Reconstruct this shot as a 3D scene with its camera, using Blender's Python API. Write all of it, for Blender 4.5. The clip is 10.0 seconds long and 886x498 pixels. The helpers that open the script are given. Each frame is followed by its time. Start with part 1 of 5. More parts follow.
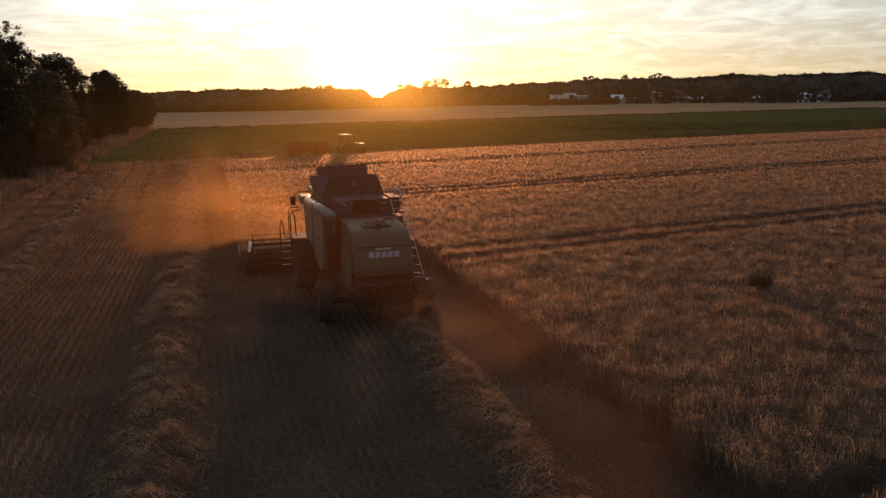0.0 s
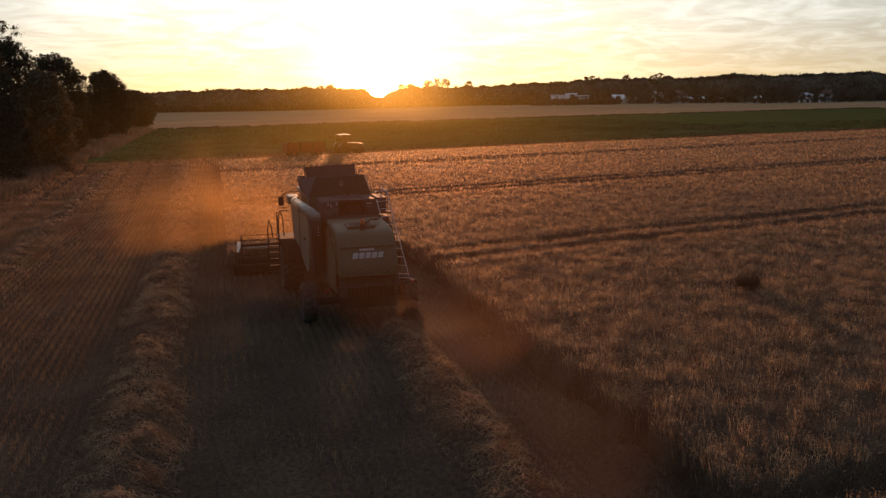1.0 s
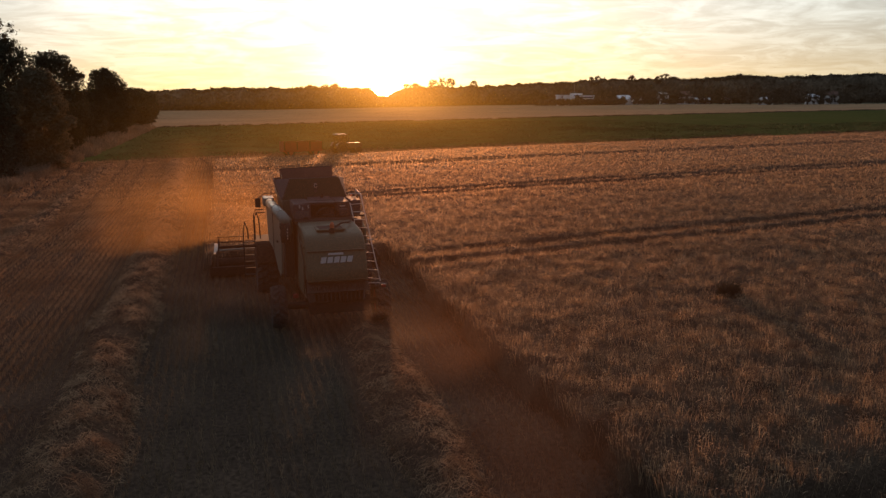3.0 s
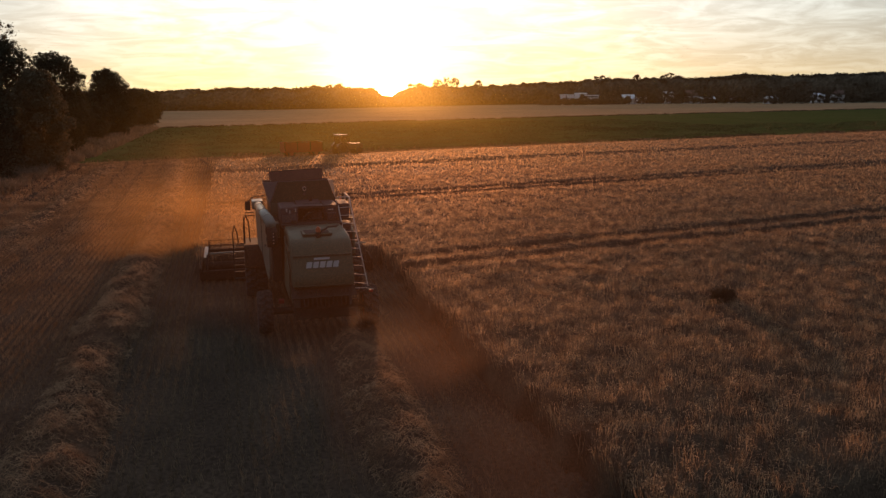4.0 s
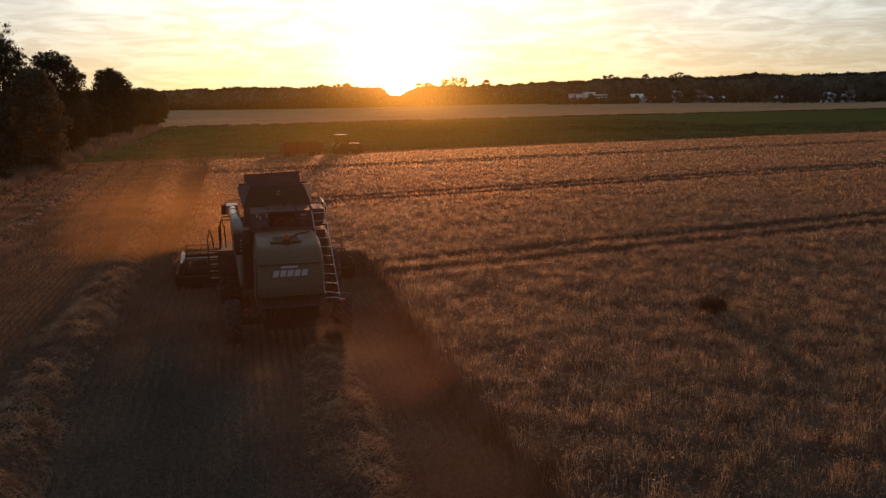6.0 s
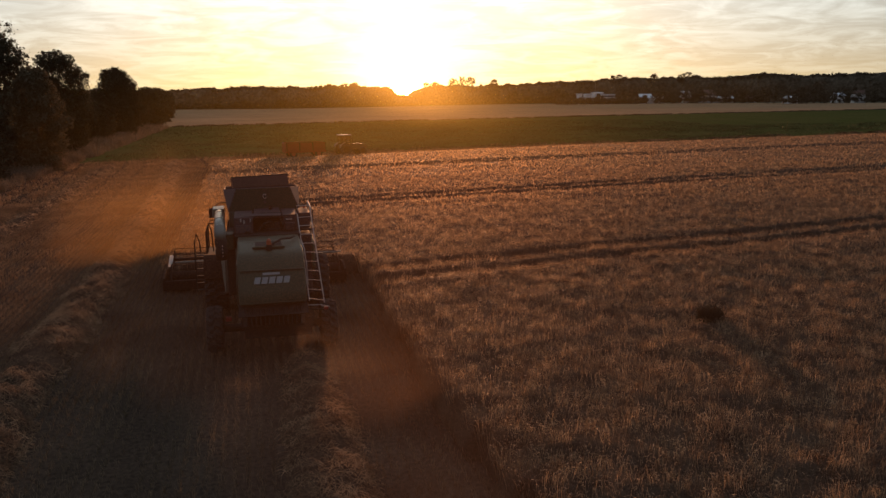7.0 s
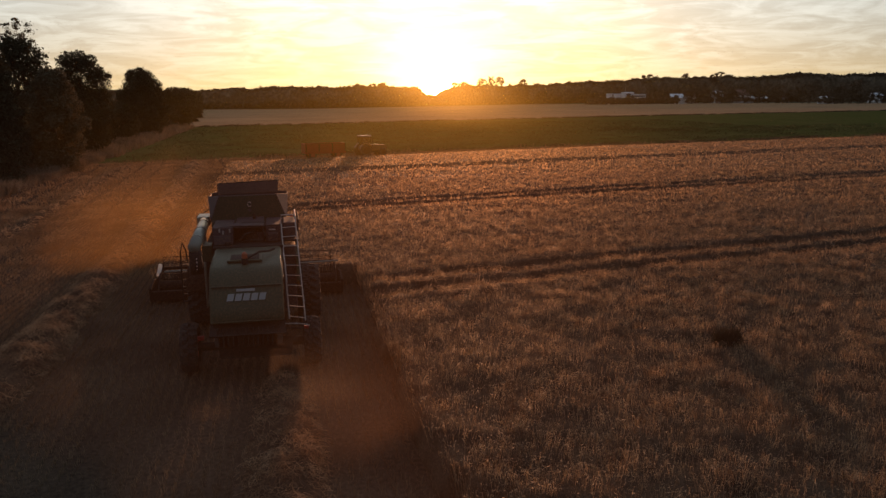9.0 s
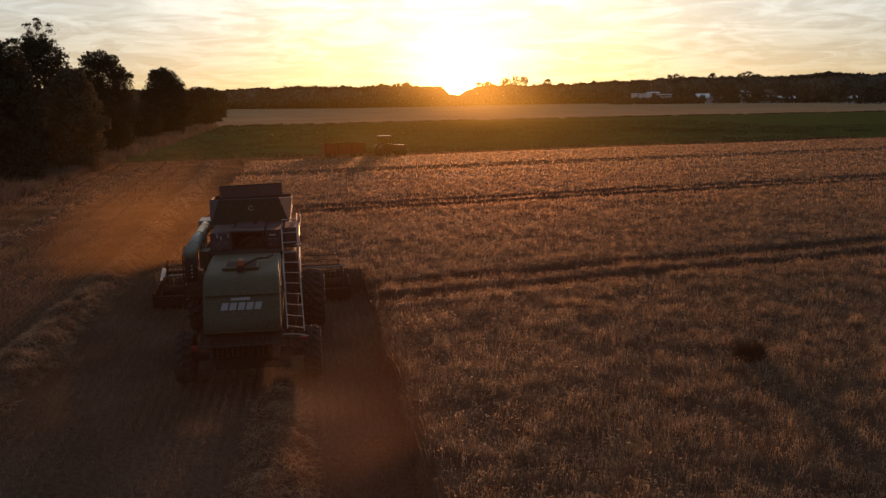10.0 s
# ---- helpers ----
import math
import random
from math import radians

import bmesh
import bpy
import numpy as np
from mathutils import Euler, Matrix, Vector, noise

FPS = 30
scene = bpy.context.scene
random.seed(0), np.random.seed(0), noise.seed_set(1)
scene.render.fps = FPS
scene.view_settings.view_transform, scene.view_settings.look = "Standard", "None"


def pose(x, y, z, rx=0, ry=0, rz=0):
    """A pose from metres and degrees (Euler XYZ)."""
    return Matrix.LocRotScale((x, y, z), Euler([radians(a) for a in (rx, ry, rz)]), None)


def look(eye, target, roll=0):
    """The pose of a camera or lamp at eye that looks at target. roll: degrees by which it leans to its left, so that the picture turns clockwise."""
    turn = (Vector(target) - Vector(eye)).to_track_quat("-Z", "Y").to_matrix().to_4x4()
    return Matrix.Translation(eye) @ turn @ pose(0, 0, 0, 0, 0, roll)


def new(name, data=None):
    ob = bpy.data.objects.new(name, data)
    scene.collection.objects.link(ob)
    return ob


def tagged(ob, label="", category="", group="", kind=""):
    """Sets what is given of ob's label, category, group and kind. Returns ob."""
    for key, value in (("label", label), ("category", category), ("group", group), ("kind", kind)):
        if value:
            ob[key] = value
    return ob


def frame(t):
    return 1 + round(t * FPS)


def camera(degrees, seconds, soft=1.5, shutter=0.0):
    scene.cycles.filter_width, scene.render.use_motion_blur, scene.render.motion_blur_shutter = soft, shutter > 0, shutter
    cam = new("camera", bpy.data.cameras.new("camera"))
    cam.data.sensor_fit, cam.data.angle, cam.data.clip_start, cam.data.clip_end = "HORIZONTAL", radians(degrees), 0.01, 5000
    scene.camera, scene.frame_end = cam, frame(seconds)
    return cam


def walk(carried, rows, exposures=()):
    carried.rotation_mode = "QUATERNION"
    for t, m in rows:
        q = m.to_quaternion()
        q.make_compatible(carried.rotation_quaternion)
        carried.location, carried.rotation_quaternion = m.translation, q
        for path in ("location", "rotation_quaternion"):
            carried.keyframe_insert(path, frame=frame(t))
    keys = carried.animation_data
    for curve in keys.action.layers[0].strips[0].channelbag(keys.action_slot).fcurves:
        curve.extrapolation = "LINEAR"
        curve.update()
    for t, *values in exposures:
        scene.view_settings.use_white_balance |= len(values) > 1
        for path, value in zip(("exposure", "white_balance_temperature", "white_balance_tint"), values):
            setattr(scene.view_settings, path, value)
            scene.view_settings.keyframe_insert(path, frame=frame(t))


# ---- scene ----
cam = camera(58.1, 10.0, soft=1.45)
PATH = [
    (0, (-4.971, -27.006, 7.49), (-4.438, -25.115, 7.118), -0.7),
    (0.5, (-4.688, -27.02, 7.485), (-4.156, -25.129, 7.114), -0.7),
    (1, (-4.406, -27.024, 7.483), (-3.877, -25.132, 7.111), -0.7),
    (1.5, (-4.122, -27.004, 7.483), (-3.593, -25.111, 7.111), -0.7),
    (2, (-3.835, -26.948, 7.487), (-3.309, -25.054, 7.116), -0.9),
    (2.5, (-3.53, -26.855, 7.497), (-3.005, -24.961, 7.124), -0.5),
    (4, (-2.58, -26.454, 7.594), (-2.075, -24.555, 7.22), -0.5),
    (4.5, (-2.289, -26.293, 7.599), (-1.789, -24.393, 7.223), -0.5),
    (5, (-1.987, -26.095, 7.608), (-1.489, -24.195, 7.233), -0.6),
    (5.5, (-1.644, -25.861, 7.616), (-1.153, -23.959, 7.241), -0.6),
    (7, (-0.512, -25.013, 7.686), (-0.047, -23.105, 7.31), -0.4),
    (7.5, (-0.124, -24.666, 7.703), (0.326, -22.754, 7.328), -0.5),
    (8, (0.259, -24.266, 7.715), (0.692, -22.349, 7.341), -0.5),
    (8.5, (0.627, -23.828, 7.722), (1.043, -21.908, 7.347), -0.5),
    (9, (0.97, -23.363, 7.728), (1.365, -21.438, 7.352), -0.4),
    (9.5, (1.321, -22.884, 7.736), (1.692, -20.955, 7.36), -0.4),
    (10, (1.663, -22.407, 7.739), (2.0, -20.472, 7.363), -0.4),
]
EXPOSURE = [(0.0, 1.21, 6500, 22), (5.0, 1.14, 6500, 22), (10.0, 0.92, 6500, 22)]
walk(cam, [(t, look(eye, target, roll)) for t, eye, target, roll in PATH], EXPOSURE)

# ---- light ----
SUN_AZ, SUN_EL = 11.3, 3.0
SUN_DIR = Vector((math.sin(radians(SUN_AZ)) * math.cos(radians(SUN_EL)), math.cos(radians(SUN_AZ)) * math.cos(radians(SUN_EL)), math.sin(radians(SUN_EL))))
SUN_STRENGTH, SKY_STRENGTH = 4.0, 0.009
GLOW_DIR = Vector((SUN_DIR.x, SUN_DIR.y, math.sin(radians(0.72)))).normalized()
sun_data = bpy.data.lights.new("sun", "SUN")
sun_data.energy, sun_data.angle, sun_data.color = SUN_STRENGTH, radians(2.4), (1.0, 0.45, 0.19)
sun = new("sun", sun_data)
sun.matrix_world = look((0, 0, 0), -SUN_DIR)
sun.location = (0, 0, 60)


def build_world():
    world = bpy.data.worlds.new("evening_sky")
    scene.world = world
    world.use_nodes = True
    nt = world.node_tree
    nt.nodes.clear()
    N, L = nt.nodes.new, nt.links.new

    def math_node(op, a, b=None, clamp=False):
        n = N("ShaderNodeMath")
        n.operation, n.use_clamp = op, clamp
        for i, v in enumerate((a, b)):
            if v is None:
                continue
            if isinstance(v, (int, float)):
                n.inputs[i].default_value = v
            else:
                L(v, n.inputs[i])
        return n.outputs[0]

    def tint(value, rgb):
        n = N("ShaderNodeMix")
        n.data_type, n.blend_type = "RGBA", "MULTIPLY"
        n.inputs[0].default_value = 1.0
        n.inputs[6].default_value = (*rgb, 1)
        L(value, n.inputs[7])
        return n.outputs[2]

    def plus(a, b):
        n = N("ShaderNodeMix")
        n.data_type, n.blend_type = "RGBA", "ADD"
        n.inputs[0].default_value = 1.0
        L(a, n.inputs[6])
        L(b, n.inputs[7])
        return n.outputs[2]

    sky = N("ShaderNodeTexSky")
    sky.sky_type, sky.sun_disc = "NISHITA", False
    sky.sun_elevation, sky.sun_rotation = radians(SUN_EL), radians(SUN_AZ)
    sky.air_density, sky.dust_density, sky.ozone_density = 1.0, 2.0, 1.0
    air = tint(sky.outputs[0], (SKY_STRENGTH,) * 3)
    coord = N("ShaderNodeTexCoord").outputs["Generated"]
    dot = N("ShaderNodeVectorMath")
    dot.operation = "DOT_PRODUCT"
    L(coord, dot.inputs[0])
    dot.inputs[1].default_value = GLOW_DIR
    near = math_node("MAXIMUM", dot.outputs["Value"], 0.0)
    split = N("ShaderNodeSeparateXYZ")
    L(coord, split.inputs[0])
    up = math_node("MAXIMUM", split.outputs[2], 0.0)
    # high cloud veil: torn sheets and thin streaks
    def cloud_layer(lift, sx, sy, scale, rough, distort, lo, hi, to_lo, to_hi):
        flat = math_node("ADD", up, lift)
        joined = N("ShaderNodeCombineXYZ")
        L(math_node("MULTIPLY", math_node("DIVIDE", split.outputs[0], flat), sx), joined.inputs[0])
        L(math_node("MULTIPLY", math_node("DIVIDE", split.outputs[1], flat), sy), joined.inputs[1])
        cloud = N("ShaderNodeTexNoise")
        cloud.inputs["Scale"].default_value, cloud.inputs["Detail"].default_value = scale, 9.0
        cloud.inputs["Roughness"].default_value, cloud.inputs["Distortion"].default_value = rough, distort
        L(joined.outputs[0], cloud.inputs["Vector"])
        ramp = N("ShaderNodeMapRange")
        ramp.interpolation_type = "SMOOTHSTEP"
        for k, value in enumerate((lo, hi, to_lo, to_hi)):
            ramp.inputs[k + 1].default_value = value
        L(cloud.outputs[0], ramp.inputs[0])
        return ramp.outputs[0]

    sheets = cloud_layer(0.13, 1.0, 1.0, 2.3, 0.62, 0.9, 0.40, 0.62, 0.76, 1.14)
    streaks = cloud_layer(0.05, 0.5, 0.9, 1.9, 0.60, 1.5, 0.40, 0.66, 0.93, 1.06)
    cloudy = math_node("MULTIPLY", sheets, streaks)
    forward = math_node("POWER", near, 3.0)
    veil_power = math_node("ADD", math_node("MULTIPLY", forward, 0.345), 0.055)
    haze = math_node("ADD", math_node("MULTIPLY", math_node("MINIMUM", math_node("MULTIPLY", up, 10.0), 1.0), 0.72), 0.30)
    veil = tint(math_node("MULTIPLY", math_node("MULTIPLY", veil_power, haze), cloudy), (0.86, 1.0, 0.90))
    # blue of the upper dome
    dome = tint(math_node("MULTIPLY", math_node("MULTIPLY", math_node("POWER", up, 0.8), math_node("SUBTRACT", 1.0, math_node("MULTIPLY", up, 0.45))), 0.19), (0.43, 0.67, 1.0))
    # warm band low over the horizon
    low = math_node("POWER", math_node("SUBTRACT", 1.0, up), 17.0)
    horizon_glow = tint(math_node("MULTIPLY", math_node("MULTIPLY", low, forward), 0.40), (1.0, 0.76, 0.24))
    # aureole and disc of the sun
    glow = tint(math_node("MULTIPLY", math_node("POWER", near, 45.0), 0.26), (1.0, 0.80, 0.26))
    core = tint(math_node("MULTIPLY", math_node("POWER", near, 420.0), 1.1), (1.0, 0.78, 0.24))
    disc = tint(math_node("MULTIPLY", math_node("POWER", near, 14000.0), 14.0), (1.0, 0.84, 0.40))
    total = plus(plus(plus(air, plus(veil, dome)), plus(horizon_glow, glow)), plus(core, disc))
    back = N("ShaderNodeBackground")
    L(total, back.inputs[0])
    out = N("ShaderNodeOutputWorld")
    L(back.outputs[0], out.inputs[0])


build_world()


# ---- materials ----
def material(name, color, rough=0.7, metal=0.0, vary=0.25, scale=3.0, fine=40.0, bump=0.0, spec=0.3, alt=None, translucent=0.0, grime=0.0, forward=0.0):
    """Base colour varied at two scales by noise in object space, with fine relief; translucent lets light pass a thin leaf."""
    m = bpy.data.materials.new(name)
    m.use_nodes = True
    nt = m.node_tree
    N, L = nt.nodes.new, nt.links.new
    bsdf = nt.nodes["Principled BSDF"]
    out = nt.nodes["Material Output"]
    geo = N("ShaderNodeNewGeometry").outputs["Position"]
    big, small = N("ShaderNodeTexNoise"), N("ShaderNodeTexNoise")
    for n, s, d in ((big, scale, 4.0), (small, fine, 3.0)):
        n.inputs["Scale"].default_value, n.inputs["Detail"].default_value = s, d
        L(geo, n.inputs["Vector"])
    mix = N("ShaderNodeMix")
    mix.data_type = "RGBA"
    other = alt or tuple(c * (1 - vary) for c in color)
    mix.inputs[6].default_value, mix.inputs[7].default_value = (*color, 1), (*other, 1)
    r = N("ShaderNodeMapRange")
    r.inputs[1].default_value, r.inputs[2].default_value = 0.36, 0.64
    L(big.outputs[0], r.inputs[0])
    L(r.outputs[0], mix.inputs[0])
    shade = N("ShaderNodeMapRange")
    shade.inputs[1].default_value, shade.inputs[2].default_value = 0.3, 0.7
    shade.inputs[3].default_value, shade.inputs[4].default_value = 1 - vary, 1 + vary
    L(small.outputs[0], shade.inputs[0])
    mul = N("ShaderNodeMix")
    mul.data_type, mul.blend_type = "RGBA", "MULTIPLY"
    mul.inputs[0].default_value = 1.0
    L(mix.outputs[2], mul.inputs[6])
    L(shade.outputs[0], mul.inputs[7])
    col = mul.outputs[2]
    if grime:
        g = N("ShaderNodeMix")
        g.data_type = "RGBA"
        g.inputs[7].default_value = (0.16, 0.11, 0.06, 1)
        gr = N("ShaderNodeMapRange")
        gr.inputs[1].default_value, gr.inputs[2].default_value, gr.inputs[4].default_value = 0.45, 0.75, grime
        L(small.outputs[0], gr.inputs[0])
        L(gr.outputs[0], g.inputs[0])
        L(col, g.inputs[6])
        col = g.outputs[2]
    L(col, bsdf.inputs["Base Color"])
    bsdf.inputs["Roughness"].default_value, bsdf.inputs["Metallic"].default_value = rough, metal
    bsdf.inputs["Specular IOR Level"].default_value = spec
    if bump:
        b = N("ShaderNodeBump")
        b.inputs["Strength"].default_value, b.inputs["Distance"].default_value = 0.6, bump
        L(small.outputs[0], b.inputs["Height"])
        L(b.outputs[0], bsdf.inputs["Normal"])
    if translucent:
        t = N("ShaderNodeBsdfTranslucent")
        L(col, t.inputs[0])
        s = N("ShaderNodeMixShader")
        s.inputs[0].default_value = translucent
        L(bsdf.outputs[0], s.inputs[1])
        L(t.outputs[0], s.inputs[2])
        L(s.outputs[0], out.inputs[0])
        if forward:
            f = N("ShaderNodeBsdfRefraction")
            f.inputs["Roughness"].default_value, f.inputs["IOR"].default_value = 1.0, 1.28
            L(col, f.inputs[0])
            s2 = N("ShaderNodeMixShader")
            s2.inputs[0].default_value = forward
            L(s.outputs[0], s2.inputs[1])
            L(f.outputs[0], s2.inputs[2])
            L(s2.outputs[0], out.inputs[0])
    return m


def glass_material(name, color):
    """Thin tinted pane: mostly clear, with a sharp reflection."""
    m = bpy.data.materials.new(name)
    m.use_nodes = True
    nt = m.node_tree
    clear, gloss, mix = nt.nodes.new("ShaderNodeBsdfTransparent"), nt.nodes.new("ShaderNodeBsdfGlossy"), nt.nodes.new("ShaderNodeMixShader")
    clear.inputs[0].default_value, gloss.inputs["Roughness"].default_value, mix.inputs[0].default_value = (*color, 1), 0.04, 0.12
    nt.links.new(clear.outputs[0], mix.inputs[1])
    nt.links.new(gloss.outputs[0], mix.inputs[2])
    nt.links.new(mix.outputs[0], nt.nodes["Material Output"].inputs[0])
    return m


M = {
    "soil": material("stubble_soil", (0.080, 0.052, 0.035), 0.95, vary=0.45, scale=0.35, fine=9, bump=0.04, alt=(0.052, 0.034, 0.024), spec=0.0),
    "meadow": material("meadow", (0.048, 0.064, 0.020), 0.95, vary=0.25, scale=0.08, fine=1.5, alt=(0.062, 0.068, 0.025), spec=0.0),
    "far_stubble": material("far_stubble", (0.33, 0.205, 0.115), 0.95, vary=0.14, scale=0.03, fine=0.6, alt=(0.27, 0.17, 0.095), spec=0.0),
    "land": material("open_land", (0.10, 0.09, 0.05), 0.95, vary=0.2, scale=0.02, fine=0.5, spec=0.05),
    "asphalt": material("asphalt", (0.09, 0.088, 0.085), 0.8, vary=0.2, scale=0.8, fine=60, spec=0.3),
    # dark colour stands in for the shade down between the stalks
    "canopy": material("crop_shade_mass", (0.077, 0.051, 0.032), 0.95, vary=0.45, scale=1.3, fine=22, bump=0.06, alt=(0.045, 0.028, 0.018), spec=0.05),
    "ear": material("ripe_ear", (0.405, 0.281, 0.164), 0.6, vary=0.4, scale=2.3, fine=9, alt=(0.075, 0.047, 0.030), translucent=0.34, spec=0.12, forward=0.08),
    "straw": material("cut_straw", (0.32, 0.205, 0.118), 0.8, vary=0.4, scale=1.8, fine=9, alt=(0.12, 0.073, 0.042), translucent=0.28, spec=0.1),
    # straw in a darkened tone, painted shade between the loose strands
    "row_base": material("shaded_straw_base", (0.085, 0.052, 0.033), 0.95, vary=0.4, scale=1.2, fine=14, bump=0.05, alt=(0.055, 0.034, 0.023), spec=0.0),
    "stub": material("stubble_stalk", (0.23, 0.158, 0.098), 0.8, vary=0.35, scale=0.4, fine=8, alt=(0.14, 0.09, 0.054), translucent=0.26, spec=0.1),
    "weed": material("dry_grass", (0.21, 0.15, 0.10), 0.9, vary=0.3, scale=0.3, fine=5, alt=(0.11, 0.085, 0.055), translucent=0.12, spec=0.1),
    "grass": material("grass_blade", (0.055, 0.066, 0.022), 0.8, vary=0.3, scale=0.2, fine=4, alt=(0.065, 0.066, 0.026), translucent=0.03, spec=0.05),
    "leaf": material("leaf", (0.070, 0.062, 0.036), 0.9, vary=0.35, scale=0.4, fine=4, alt=(0.050, 0.046, 0.028), translucent=0.07, spec=0.0),
    "willow_leaf": material("pale_leaf", (0.125, 0.105, 0.065), 0.6, vary=0.3, scale=0.4, fine=4, alt=(0.09, 0.075, 0.046), translucent=0.10, spec=0.0),
    "forest": material("forest_foliage", (0.14, 0.11, 0.076), 0.9, vary=0.35, scale=0.06, fine=0.5, alt=(0.10, 0.08, 0.055), spec=0.0),
    "thistle": material("thistle_leaf", (0.05, 0.042, 0.03), 0.9, vary=0.3, scale=2, fine=20, alt=(0.055, 0.045, 0.03), translucent=0.1, spec=0.0),
    "bark": material("bark", (0.10, 0.075, 0.05), 0.95, vary=0.4, scale=2, fine=18, bump=0.03, spec=0.1),
    "green": material("green_paint", (0.048, 0.060, 0.036), 0.6, vary=0.12, scale=0.9, fine=24, spec=0.17, grime=0.35),
    "dark_green": material("dark_green_paint", (0.045, 0.055, 0.036), 0.5, vary=0.12, scale=0.9, fine=24, spec=0.25, grime=0.3),
    "grey_green": material("pale_green_paint", (0.135, 0.138, 0.105), 0.42, vary=0.10, scale=0.8, fine=20, spec=0.45, grime=0.4),
    "tank": material("tank_sheet", (0.075, 0.068, 0.072), 0.85, spec=0.06, vary=0.15, scale=0.9, fine=20, grime=0.35),
    "lid": material("brown_tarpaulin", (0.085, 0.042, 0.030), 0.7, vary=0.2, scale=1.2, fine=25, bump=0.01),
    "black": material("black_plastic", (0.022, 0.021, 0.020), 0.85, vary=0.2, scale=2, fine=30, grime=0.2, spec=0.1),
    "engine": material("engine_housing", (0.055, 0.040, 0.045), 0.8, spec=0.08, vary=0.3, scale=2, fine=26, grime=0.4),
    "rubber": material("tyre_rubber", (0.025, 0.023, 0.022), 0.85, vary=0.3, scale=3, fine=25, grime=0.4),
    "rim": material("rim_paint", (0.30, 0.045, 0.025), 0.5, vary=0.15, grime=0.35),
    "galvanised": material("galvanised_steel", (0.36, 0.32, 0.285), 0.7, spec=0.2, metal=0.0, vary=0.12, scale=3, fine=30),
    "tube": material("auger_tube_paint", (0.165, 0.17, 0.135), 0.4, vary=0.10, scale=1.2, fine=24, spec=0.5, grime=0.3),
    "white": material("white_plate", (0.82, 0.80, 0.74), 0.5, vary=0.06, scale=3, fine=30, translucent=0.55),
    "silver": material("silver_decal", (0.27, 0.27, 0.26), 0.35, vary=0.05, scale=3, fine=30),
    "red": material("red_paint", (0.23, 0.010, 0.007), 0.6, vary=0.15, scale=1, fine=12, grime=0.08),
    "tractor": material("tractor_paint", (0.09, 0.068, 0.032), 0.5, vary=0.1, scale=1, fine=12, grime=0.15, spec=0.2),
    "rust": material("worn_red_steel", (0.036, 0.018, 0.014), 0.9, vary=0.25, scale=2, fine=20, grime=0.3, spec=0.05),
    "orange": material("amber_lens", (0.50, 0.13, 0.06), 0.3, vary=0.05, translucent=0.3),
    "glass": glass_material("tinted_glass", (0.78, 0.82, 0.80)),
    "render": material("house_render", (0.72, 0.71, 0.69), 0.85, vary=0.05, scale=0.3, fine=3),
    "tile": material("roof_tile", (0.16, 0.085, 0.06), 0.8, vary=0.2, scale=0.3, fine=4),
    "sheet": material("pale_roof_sheet", (0.74, 0.75, 0.76), 0.45, vary=0.06, scale=0.3, fine=3),
}

# ---- mesh helpers ----
rng = np.random.default_rng(7)


def mesh_object(name, verts, faces, mat, parent=None):
    """One mesh from arrays; all faces have the same number of corners."""
    verts, faces = np.asarray(verts, dtype=np.float32), np.asarray(faces, dtype=np.int32)
    me = bpy.data.meshes.new(name)
    k = faces.shape[1]
    me.vertices.add(len(verts))
    me.vertices.foreach_set("co", verts.ravel())
    me.loops.add(faces.size)
    me.loops.foreach_set("vertex_index", faces.ravel())
    me.polygons.add(len(faces))
    me.polygons.foreach_set("loop_start", np.arange(0, faces.size, k, dtype=np.int32))
    me.update(calc_edges=True)
    me.materials.append(mat)
    ob = new(name, me)
    if parent:
        ob.parent = parent
    return ob


def part(name, bm, mat, parent=None, label="", smooth=False):
    me = bpy.data.meshes.new(name)
    bmesh.ops.recalc_face_normals(bm, faces=bm.faces)
    if smooth:
        for fc in bm.faces:
            fc.smooth = True
    bm.to_mesh(me)
    bm.free()
    me.materials.append(mat)
    ob = new(name, me)
    if parent:
        ob.parent = parent
    return tagged(ob, label)


def solid(bm, x0, x1, y0, y1, z0, z1, bevel=0.0):
    made = bmesh.ops.create_cube(bm, size=1.0, matrix=Matrix.LocRotScale(((x0 + x1) / 2, (y0 + y1) / 2, (z0 + z1) / 2), None, (x1 - x0, y1 - y0, z1 - z0)))
    if bevel:
        edges = {e for v in made["verts"] for e in v.link_edges}
        bmesh.ops.bevel(bm, geom=list(edges), offset=bevel, segments=2, affect="EDGES", profile=0.6)
    return bm


def box(x0, x1, y0, y1, z0, z1, bevel=0.02):
    return solid(bmesh.new(), x0, x1, y0, y1, z0, z1, bevel)


def extruded(bm, profile, x0, x1, bevel=0.0):
    """A (y, z) outline drawn out along x."""
    a = [bm.verts.new((x0, y, z)) for y, z in profile]
    b = [bm.verts.new((x1, y, z)) for y, z in profile]
    fs = [bm.faces.new(a), bm.faces.new(b[::-1])]
    n = len(profile)
    for i in range(n):
        fs.append(bm.faces.new((a[i], b[i], b[(i + 1) % n], a[(i + 1) % n])))
    if bevel:
        bmesh.ops.recalc_face_normals(bm, faces=fs)
        edges = {e for f in fs[:2] for e in f.edges}
        bmesh.ops.bevel(bm, geom=list(edges), offset=bevel, segments=3, affect="EDGES", profile=0.6)
    return bm


